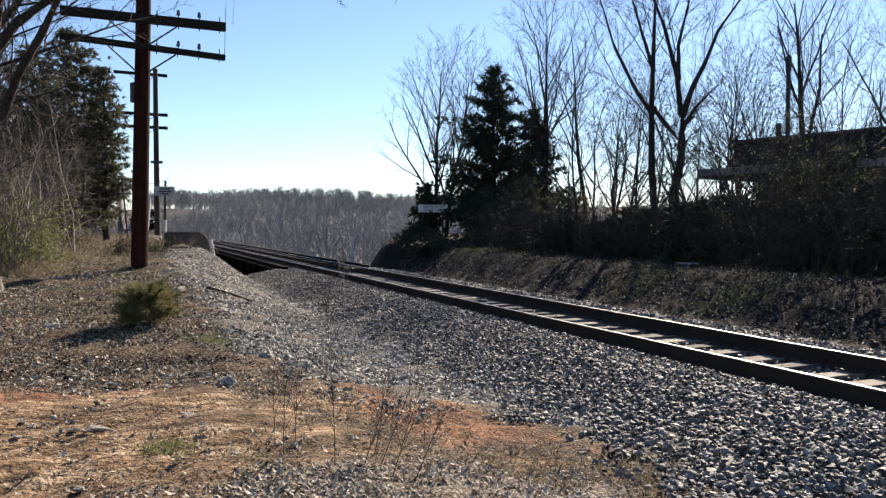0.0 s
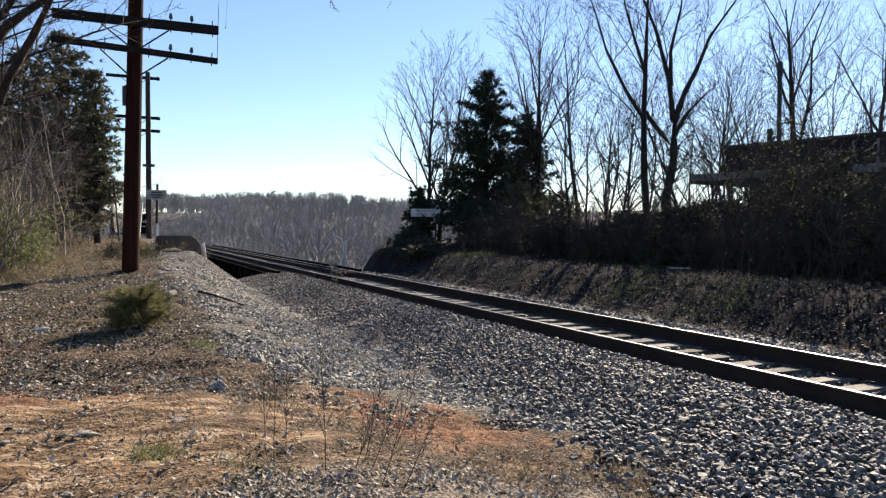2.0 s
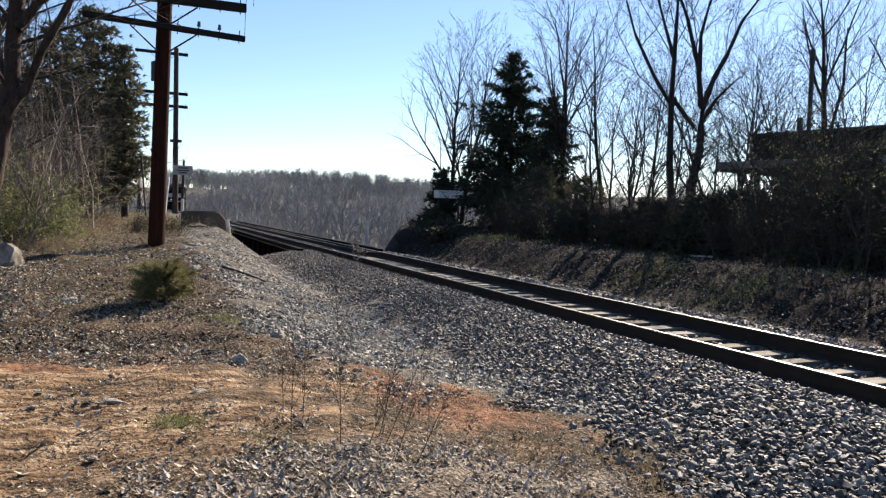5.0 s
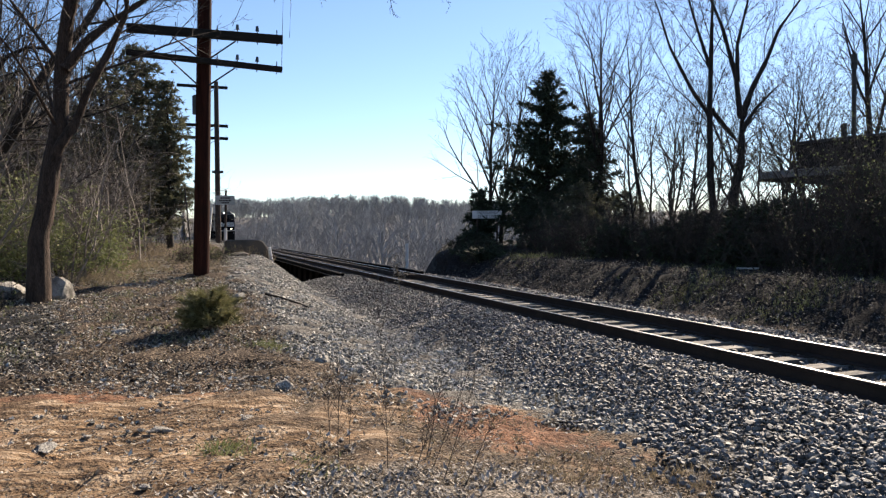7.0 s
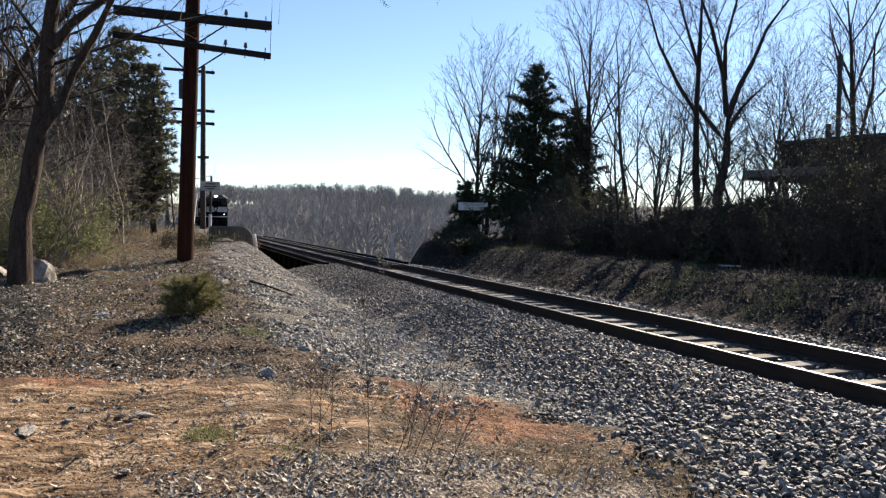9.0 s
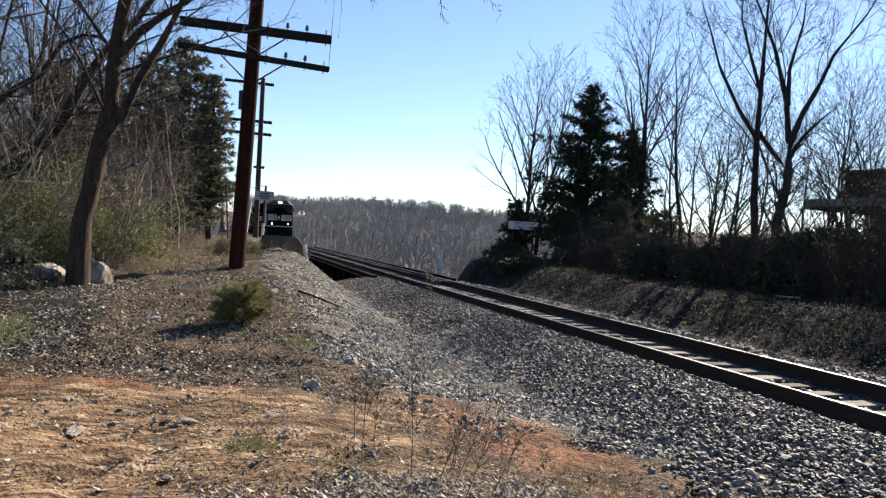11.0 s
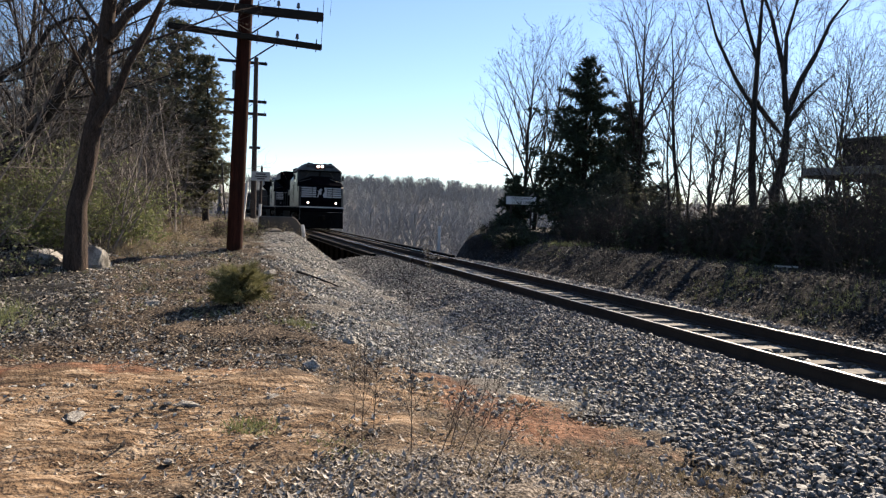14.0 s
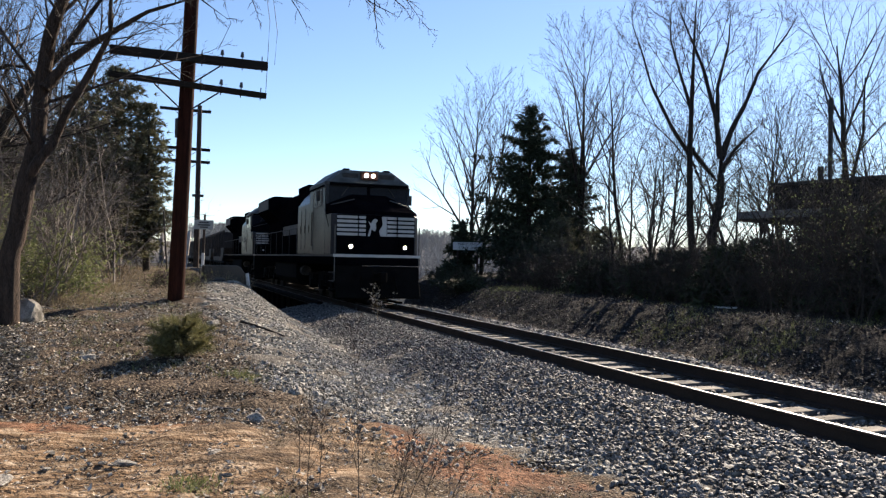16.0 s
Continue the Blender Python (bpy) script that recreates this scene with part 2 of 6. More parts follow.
def gravel_part(x, y):
    edge = np.interp(y, [6, 9, 12, 16, 22, 27], [2.4, 1.5, 1.2, 1.1, 1.2, 1.6]) + 0.25 * wavy(x, y, 2.0, 5)
    bed = step(3.7, 4.4, x + 0.3 * wavy(x, y, 1.5, 21))
    bank = step(-0.35, 0.45, x - edge) * step(6.6, 8.4, y + 0.4 * wavy(x, y, 1.5, 6) + 0.55 * np.clip(x - 2.6, -1, 1.5))
    return np.maximum(bed, bank) * (1 - step(9.8, 10.6, x))


def dirt_part(x, y):
    n = 0.5 * wavy(x, y, 1.6, 7) + 0.35 * wavy(x, y, 0.6, 8)
    a = 1 - step(0.45, 1.35, np.hypot((x + 1.6) / 3.6, (y - 6.15) / 2.15) + 0.3 * n)
    b = 1 - step(0.4, 1.3, np.hypot((x - 2.75 + 0.25 * (y - 7)) / 1.15, (y - 7.1) / 2.1) + 0.3 * n)
    return np.clip(np.maximum(a, b) * (0.92 + 0.3 * wavy(x, y, 0.9, 15)), 0, 1)


def red_part(x, y):
    n = 0.35 * wavy(x, y, 1.1, 41)
    left = step(7.1, 7.8, y + n) * step(1.4, 0.6, x)
    patch = 1 - step(0.5, 1.2, np.hypot((x - 2.8 + 0.25 * (y - 7)) / 0.9, (y - 6.6) / 1.6) + n)
    return np.clip(np.maximum(left, patch), 0, 1)


def litter_part(x, y):
    return 1 - step(0.7, 1.2, np.hypot((x - 1.7) / 1.5, (y - 4.3) / 0.85) + 0.25 * wavy(x, y, 0.8, 9))


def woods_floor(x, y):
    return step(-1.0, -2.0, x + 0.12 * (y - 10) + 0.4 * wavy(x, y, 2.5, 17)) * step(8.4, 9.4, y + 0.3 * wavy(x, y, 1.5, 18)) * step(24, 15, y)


# ---- ground: one sheet to the horizon ----
def make_ground():
    out = np.cumsum(0.11 * 1.16 ** np.arange(66))
    xs = np.r_[-6.0 - out[::-1], np.arange(-6.0, 13.0, 0.11), 13.0 + out]
    ys = np.r_[2.0 - np.cumsum(0.3 * 1.25 ** np.arange(33))[::-1], np.arange(2.0, 29.5, 0.11), 29.5 + out]
    gx, gy = np.meshgrid(xs, ys)
    z = height(gx, gy)
    near = step(60, 25, np.hypot(gx, gy - 10))
    z = z + near * (0.04 * wavy(gx, gy, 1.8, 1) + 0.028 * wavy(gx, gy, 0.6, 2) + 0.018 * wavy(gx, gy, 0.33, 3)) * step(5.2, 4.2, gx + 0 * gy + np.where(gx > 9.5, -8, 0))
    n, m = gx.shape
    i = (np.arange(n - 1)[:, None] * m + np.arange(m - 1)[None]).ravel()
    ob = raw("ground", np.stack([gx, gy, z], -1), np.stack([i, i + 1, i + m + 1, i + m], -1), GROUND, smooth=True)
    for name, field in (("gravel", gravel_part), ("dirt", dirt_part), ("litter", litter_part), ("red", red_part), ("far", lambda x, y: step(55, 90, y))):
        ob.data.attributes.new(name, "FLOAT", "POINT").data.foreach_set("value", field(gx, gy).ravel().astype(np.float32))
    # where the shade-darkened ground colour goes: far bank, woods floor, all distant ground
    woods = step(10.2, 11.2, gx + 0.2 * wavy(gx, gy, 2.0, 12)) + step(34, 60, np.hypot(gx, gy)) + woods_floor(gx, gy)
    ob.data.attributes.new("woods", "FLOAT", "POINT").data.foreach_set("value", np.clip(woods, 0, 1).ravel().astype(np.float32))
    return tagged(ob, "uneven ground of orange clay, grey gravel and leaf litter", "ground", kind="structure")


def ground_material():
    m = bpy.data.materials.new("ground")
    m.use_nodes = True
    nodes, link = m.node_tree.nodes, m.node_tree.links.new
    bsdf = nodes["Principled BSDF"]
    coords = nodes.new("ShaderNodeTexCoord")

    def tex(scale, detail=5.0, kind="ShaderNodeTexNoise"):
        n = nodes.new(kind)
        n.inputs["Scale"].default_value = scale
        if kind == "ShaderNodeTexNoise":
            n.inputs["Detail"].default_value = detail
        link(coords.outputs["Object"], n.inputs["Vector"])
        return n.outputs[0]

    def ramp(value, *stops):
        r = nodes.new("ShaderNodeValToRGB")
        while len(r.color_ramp.elements) < len(stops):
            r.color_ramp.elements.new(0.5)
        for e, (p, c) in zip(r.color_ramp.elements, stops):
            e.position, e.color = p, (*c, 1)
        link(value, r.inputs[0])
        return r.outputs[0]

    def mix(f, a, b):
        n = nodes.new("ShaderNodeMix")
        n.data_type = "RGBA"
        link(f, n.inputs[0])
        link(a, n.inputs[6])
        link(b, n.inputs[7])
        return n.outputs[2]

    def mask(name, noise_out, sharp=4.0):
        a = nodes.new("ShaderNodeAttribute")
        a.attribute_name = name
        s = nodes.new("ShaderNodeMath")
        s.operation = "ADD"
        link(a.outputs["Fac"], s.inputs[0])
        link(noise_out, s.inputs[1])
        r = nodes.new("ShaderNodeMapRange")
        r.inputs[1].default_value, r.inputs[2].default_value = 1.0 - 0.5 / sharp, 1.0 + 0.5 / sharp
        link(s.outputs[0], r.inputs[0])
        return r.outputs[0]

    fine, mid, broad = tex(38), tex(7), tex(1.7, 8.0)
    soil = ramp(fine, (0.37, (0.011, 0.007, 0.005)), (0.5, (0.058, 0.040, 0.027)), (0.66, (0.25, 0.2, 0.145)))
    leafy = ramp(tex(40), (0.38, (0.03, 0.024, 0.019)), (0.5, (0.12, 0.10, 0.08)), (0.68, (0.40, 0.36, 0.31)))
    drag = nodes.new("ShaderNodeMapping")
    drag.inputs["Scale"].default_value = (0.28, 1.5, 1.0)
    link(coords.outputs["Object"], drag.inputs["Vector"])
    streaks = nodes.new("ShaderNodeTexNoise")
    streaks.inputs["Scale"].default_value, streaks.inputs["Detail"].default_value = 11.0, 7.0
    link(drag.outputs[0], streaks.inputs["Vector"])
    clay = ramp(streaks.outputs[0], (0.34, (0.055, 0.036, 0.024)), (0.5, (0.225, 0.148, 0.086)), (0.66, (0.40, 0.315, 0.225)))
    red_clay = ramp(tex(14), (0.3, (0.06, 0.028, 0.017)), (0.5, (0.19, 0.092, 0.05)), (0.72, (0.33, 0.20, 0.13)))
    clay = mix(mask("red", mid, 2.5), clay, red_clay)
    stone = ramp(tex(45, 2.0, "ShaderNodeTexVoronoi"), (0.1, (0.30, 0.29, 0.27)), (0.4, (0.16, 0.152, 0.14)), (0.7, (0.05, 0.047, 0.043)))
    # humus tone lowered to near black, putting tree shade into the colour
    shaded_floor = ramp(fine, (0.36, (0.004, 0.004, 0.0042)), (0.5, (0.0085, 0.0085, 0.0088)), (0.74, (0.05, 0.05, 0.05)))
    colour = mix(mask("litter", mid), soil, leafy)
    colour = mix(mask("dirt", mid, 2.2), colour, clay)
    colour = mix(mask("gravel", mid), colour, stone)
    colour = mix(mask("woods", mid), colour, shaded_floor)
    # ground under the far trees lightened to carry the same haze
    hazed_hills = ramp(tex(0.4), (0.35, (0.10, 0.102, 0.108)), (0.65, (0.19, 0.192, 0.198)))
    colour = mix(mask("far", mid), colour, hazed_hills)
    shade = ramp(broad, (0.36, (0.46, 0.44, 0.42)), (0.62, (0.92, 0.9, 0.875)))
    mul = nodes.new("ShaderNodeMix")
    mul.data_type, mul.blend_type = "RGBA", "MULTIPLY"
    mul.inputs[0].default_value = 1.0
    link(colour, mul.inputs[6])
    link(shade, mul.inputs[7])
    link(mul.outputs[2], bsdf.inputs["Base Color"])
    bsdf.inputs["Roughness"].default_value, bsdf.inputs["Specular IOR Level"].default_value = 0.97, 0.15
    add = nodes.new("ShaderNodeMath")
    add.operation = "ADD"
    link(tex(30), add.inputs[0])
    link(tex(9), add.inputs[1])
    b = nodes.new("ShaderNodeBump")
    b.inputs["Strength"].default_value, b.inputs["Distance"].default_value = 0.9, 0.035
    link(add.outputs[0], b.inputs["Height"])
    link(b.outputs[0], bsdf.inputs["Normal"])
    return m


GROUND = ground_material()
make_ground()


def land(x, y):
    return float(height(x, y))


# ---- railway ----
def make_track():
    half = 0.7175
    for side in (-1, 1):
        c = TRACK_X + side * (half + 0.037)
        rail = empty("rail", c, 0, 0, "long rusty steel rail with a worn bright head", "rail", "rails of the track")
        bm = bmesh.new()
        web = [(-0.076, -0.186), (0.076, -0.186), (0.076, -0.172), (0.012, -0.150), (0.010, -0.045), (0.036, -0.032), (0.036, -0.004), (-0.036, -0.004), (-0.036, -0.032), (-0.010, -0.045), (-0.012, -0.150), (-0.076, -0.172)]
        profile(bm, web, "y", -40, 420)
        part("rail_web", bm, RAIL_SIDE, rail)
        bm = bmesh.new()
        profile(bm, [(-0.021, -0.0045), (0.021, -0.0045), (0.017, 0.0), (-0.017, 0.0)], "y", -40, 420)
        part("rail_head", bm, RAIL_TOP, rail, "bright worn running surface")
    rng = random.Random(4)
    bed = empty("track_ties", TRACK_X, 0, 0, "row of grey weathered wooden ties in ballast", "railway ties", kind="structure")
    me = []
    for k in range(4):
        bm = boxed(-1.3, 1.3, -0.115, 0.115, -0.33, -0.188)
        for v in bm.verts:
            v.co += Vector((rng.uniform(-0.03, 0.03), rng.uniform(-0.012, 0.012), rng.uniform(-0.008, 0.004)))
        bmesh.ops.subdivide_edges(bm, edges=[e for e in bm.edges if abs(e.verts[0].co.x - e.verts[1].co.x) > 1], cuts=4)
        for v in bm.verts:
            v.co.z += rng.uniform(-0.006, 0.004)
        tie = part("tie", bm, TIE, bed)
        tie.location = (0, -3 + k * 0.54, 0)
        me.append(tie.data)
    plate = bpy.data.meshes.new("tie_plate")
    bm = boxed(-0.17, 0.17, -0.09, 0.09, -0.188, -0.176)
    bm.to_mesh(plate)
    bm.free()
    plate.materials.append(RAIL_SIDE)
    for i in range(4, 160):
        tie = new("tie", me[i % 4])
        tie.parent = bed
        tie.matrix_basis = pose(rng.uniform(-0.03, 0.03), -3 + i * 0.54 + rng.uniform(-0.03, 0.03), rng.uniform(-0.01, 0.003), 0, 0, rng.uniform(-1.2, 1.2) + (180 if i % 3 else 0))
        if 2 < i < 60:
            for s in (-1, 1):
                p = new("tie_plate", plate)
                p.parent = tie
                p.location = (s * (half + 0.037), 0, 0)


make_track()

ICO = np.array([(0, -0.526, 0.851), (0, 0.526, 0.851), (0, -0.526, -0.851), (0, 0.526, -0.851), (-0.526, 0.851, 0), (0.526, 0.851, 0), (-0.526, -0.851, 0), (0.526, -0.851, 0), (0.851, 0, 0.526), (0.851, 0, -0.526), (-0.851, 0, 0.526), (-0.851, 0, -0.526)])
ICO_FACES = np.array([(a, b, c) for a in range(12) for b in range(a + 1, 12) for c in range(b + 1, 12) if all(np.linalg.norm(ICO[p] - ICO[q]) < 1.2 for p, q in ((a, b), (b, c), (a, c)))])
for k, (a, b, c) in enumerate(ICO_FACES):
    if np.dot(np.cross(ICO[b] - ICO[a], ICO[c] - ICO[a]), ICO[a]) < 0:
        ICO_FACES[k] = (a, c, b)
OCTA = np.array([(1, 0, 0), (0, 1, 0), (-1, 0, 0), (0, -1, 0), (0, 0, 1), (0, 0, -1)], float)
OCTA_FACES = np.array([(0, 1, 4), (1, 2, 4), (2, 3, 4), (3, 0, 4), (1, 0, 5), (2, 1, 5), (3, 2, 5), (0, 3, 5)])


def turns(r, n):
    q = r.normal(size=(n, 4))
    q /= np.linalg.norm(q, axis=1, keepdims=True)
    w, x, y, z = q.T
    return np.stack([np.stack([1 - 2 * (y * y + z * z), 2 * (x * y - z * w), 2 * (x * z + y * w)], -1), np.stack([2 * (x * y + z * w), 1 - 2 * (x * x + z * z), 2 * (y * z - x * w)], -1), np.stack([2 * (x * z - y * w), 2 * (y * z + x * w), 1 - 2 * (x * x + y * y)], -1)], 1)


def stones(name, x, y, z, size, mat, seed, coarse=False, flat=0.75):
    """Many broken stones in one mesh."""
    r = np.random.RandomState(seed)
    n = len(x)
    base, faces = (OCTA, OCTA_FACES) if coarse else (ICO, ICO_FACES)
    v = (base[None] * r.uniform(0.6, 1.3, (n, len(base), 1)) + r.normal(0, 0.18, (n, len(base), 3))) * r.uniform(0.65, 1.25, (n, 1, 3)) * size[:, None, None]
    v = np.einsum("nij,nkj->nki", turns(r, n), v)
    v[:, :, 2] *= flat
    v += np.stack([x, y, z], -1)[:, None]
    f = faces[None] + (np.arange(n) * len(base))[:, None, None]
    return raw(name, v, f.reshape(-1, 3), mat)


def scatter(seed, n, x0, x1, y0, y1, keep=None, dense=2.2):
    """Points on the ground, thicker towards small y."""
    r = np.random.RandomState(seed)
    x = r.uniform(x0, x1, n)
    y = y0 + (y1 - y0) * r.uniform(0, 1, n) ** dense
    if keep:
        k = keep(x, y) > r.uniform(0, 1, n)
        x, y = x[k], y[k]
    return x, y, r


def make_ballast():
    x, y, r = scatter(11, 74000, 3.6, 6.62, 1.5, 29, lambda x, y: step(-0.1, 0.5, x - 3.75 - 0.3 * wavy(x, y, 1.5, 21) - 0.02 * (y - 6)), 1.5)
    size = 0.013 + 0.026 * r.uniform(0, 1, len(x)) ** 1.2
    z = height(x, y) + r.uniform(-0.02, 0.045, len(x))
    near = y < 6.2
    tagged(stones("ballast", x[near], y[near], z[near], size[near], BALLAST, 19), "angular grey crushed-stone railway ballast", "ballast", kind="stuff")
    x, y, z, size = x[~near], y[~near], z[~near], size[~near]
    tagged(stones("ballast", x, y, z, size, BALLAST, 12, True), "angular grey crushed-stone railway ballast", "ballast", kind="stuff")
    x, y, r = scatter(13, 15000, 6.6, 10.6, 1.5, 29, None, 1.4)
    z = np.where(np.abs(x - TRACK_X) < 1.3, -0.238, height(x, y) + 0.02)
    tagged(stones("ballast", x, y, z + r.uniform(-0.02, 0.02, len(x)), r.uniform(0.025, 0.05, len(x)), BALLAST, 14, True), "dark angular ballast around the ties", "ballast", kind="stuff")
    x, y, r = scatter(15, 12000, 9.6, 13.2, 2, 31, lambda x, y: 1.1 - 0.8 * step(10.8, 13.0, x), 1.3)
    tagged(stones("ballast", x, y, height(x, y) + r.uniform(-0.01, 0.03, len(x)), r.uniform(0.016, 0.042, len(x)), BALLAST_SHADE, 16, True), "loose ballast strewn on the far bank", "ballast", kind="stuff")


make_ballast()


# ---- plants ----
def tubes(branches, sides):
    """Vertices and quads of tapering tubes; branches is an array (n, k, 4) of x, y, z, radius."""
    b = np.asarray(branches, float)
    n, k, _ = b.shape
    p, r = b[..., :3], b[..., 3]
    t = np.gradient(p, axis=1)
    t /= np.linalg.norm(t, axis=-1, keepdims=True) + 1e-9
    ref = np.where(np.abs(t[:, :1, 2:]) > 0.9, np.array([1.0, 0, 0]), np.array([0, 0, 1.0]))
    u = np.cross(t, np.broadcast_to(ref, t.shape))
    u /= np.linalg.norm(u, axis=-1, keepdims=True) + 1e-9
    w = np.cross(t, u)
    a = np.arange(sides) * 2 * math.pi / sides
    v = p[:, :, None] + r[:, :, None, None] * (np.cos(a)[:, None] * u[:, :, None] + np.sin(a)[:, None] * w[:, :, None])
    base = (np.arange(n) * k * sides)[:, None, None] + (np.arange(k - 1) * sides)[:, None]
    i, j = np.arange(sides), (np.arange(sides) + 1) % sides
    f = np.stack([base + i, base + j, base + sides + j, base + sides + i], -1)
    return v.reshape(-1, 3), f.reshape(-1, 4)


def grow(rng, start, way, length, radius, level, counts, out, wander=0.12, lift=0.05, fork=(28, 60), shrink=0.55, low=0.3, k=6):
    """A branch and, from it, its own branches; out[level] collects rows of x, y, z, radius."""
    p, d, rows = np.array(start, float), np.array(way, float), []
    tip = 0.12 if level < 1 else 0.25
    for i in range(k):
        rows.append((*p, radius * (1 - (1 - tip) * i / (k - 1))))
        d = d + np.array([rng.gauss(0, wander), rng.gauss(0, wander), rng.gauss(0, wander * 0.6) + lift])
        d /= np.linalg.norm(d)
        p = p + d * length / (k - 1)
    out[level].append(rows)
    sprout(rng, rows, length, level, counts, out, wander, lift, fork, shrink, low, k)


def sprout(rng, rows, length, level, counts, out, wander, lift, fork, shrink, low, k):
    """The side branches of a branch."""
    if level >= len(counts):
        return
    rows = np.array(rows)
    n = max(1, round(counts[level] * rng.uniform(0.8, 1.25)))
    turn = rng.uniform(0, 6.28)
    for i in range(n):
        s = low + (1 - low) * (i + rng.random()) / n
        at = s * (k - 1)
        a = min(int(at), k - 2)
        here = rows[a] + (rows[a + 1] - rows[a]) * (at - a)
        along = rows[a + 1, :3] - rows[a, :3]
        along /= np.linalg.norm(along)
        side = np.cross(along, (0.3, 0.2, 0.9) if abs(along[2]) < 0.9 else (1, 0, 0))
        side /= np.linalg.norm(side)
        other = np.cross(along, side)
        turn += 2.4 + rng.uniform(-0.5, 0.5)
        lean = radians(rng.uniform(*fork))
        way2 = along * math.cos(lean) + (side * math.cos(turn) + other * math.sin(turn)) * math.sin(lean)
        grow(rng, here[:3], way2, length * shrink * (1.15 - 0.55 * s) * rng.uniform(0.75, 1.2), max(here[3] * rng.uniform(0.45, 0.7), 0.004), level + 1, counts, out, wander * 1.15, lift, fork, shrink, 0.15, k)


def bare_tree(name, x, y, high, radius, seed, label, counts=(9, 6, 5, 4), bark=None, twig=None, way=(0, 0, 1), fork=(22, 50), low=0.35, wander=0.07, lift=0.05, shrink=0.55, group="bare trees", z=None, lines=(), slim=1.0, least=0.0):
    """A leafless tree: trunk with limbs, and a crown of branches and twigs."""
    rng = random.Random(seed)
    out = [[] for _ in range(len(counts) + 1)]
    z = land(x, y) if z is None else z
    trunks = []
    way = np.array(way, float) / np.linalg.norm(way)
    if not lines:
        grow(rng, (0, 0, -0.15), way, high * 0.8, radius, 0, counts, out, wander, lift, fork, shrink, low)
    for r0, r1, pts in lines:
        pts = np.array(pts, float)
        pts[1:] += np.array([[rng.gauss(0, 0.05) for _ in range(3)] for _ in pts[1:]])
        s = np.linspace(0, len(pts) - 1, 6)
        rows = np.stack([np.interp(s, np.arange(len(pts)), pts[:, c]) for c in range(3)] + [np.linspace(r0, r1, 6)], -1)
        fine = np.linspace(0, len(pts) - 1, 30)
        swell = np.array([1 + rng.gauss(0, 0.07) for _ in fine])
        trunks.append(np.stack([np.interp(fine, np.arange(len(pts)), pts[:, c]) for c in range(3)] + [swell * np.interp(np.arange(30), [0, 2, 23, 29], [r0 * 1.25, r0, r1, r1 * 0.35])], -1))
        rows[:, 3] *= slim
        long = np.linalg.norm(pts[-1] - pts[0])
        some = (max(3, round(counts[0] * min(1, long / 5))),) + tuple(counts[1:])
        sprout(rng, rows, long, 0, some, out, wander, lift, fork, shrink, low, 6)
    root = empty(name, x, y, z, label, "tree", group)
    for n, rows in enumerate(trunks or out[0]):
        v, f = tubes([rows], 12)
        raw("trunk" if n == 0 else "limb", v, f, bark or BARK, root, True)
    for rows in out[1]:
        v, f = tubes([rows], 6)
        raw("limb", v, f, bark or BARK, root, True)
    vs, fs, at = [], [], 0
    for level in range(2, len(out)):
        if out[level]:
            rows = np.array(out[level])[:, ::1 if level == 2 else 2]
            rows[..., 3] = np.maximum(rows[..., 3], least)
            v, f = tubes(rows, 4 if level == 2 else 3)
            vs.append(v)
            fs.append(f + at)
            at += len(v)
    raw("crown", np.concatenate(vs), np.concatenate(fs), twig or TWIG, root)
    return root


def sprays(r, centres, ways, length, width, n, droop=0.3, spread=0.5):
    """Small pointed leaves or needle sprays: n thin triangles round each centre."""
    m = len(centres)
    c = np.repeat(centres, n, 0)
    d = np.repeat(ways, n, 0) + r.normal(0, spread, (m * n, 3))
    d[:, 2] -= droop * r.uniform(0, 1, m * n)
    d /= np.linalg.norm(d, axis=1, keepdims=True)
    s = np.cross(d, r.normal(size=(m * n, 3)))
    s /= np.linalg.norm(s, axis=1, keepdims=True)
    l = length * r.uniform(0.5, 1.3, (m * n, 1))
    w = width * r.uniform(0.6, 1.3, (m * n, 1))
    v = np.stack([c - s * w, c + s * w, c + d * l], 1)
    return v.reshape(-1, 3), np.arange(m * n * 3).reshape(-1, 3)


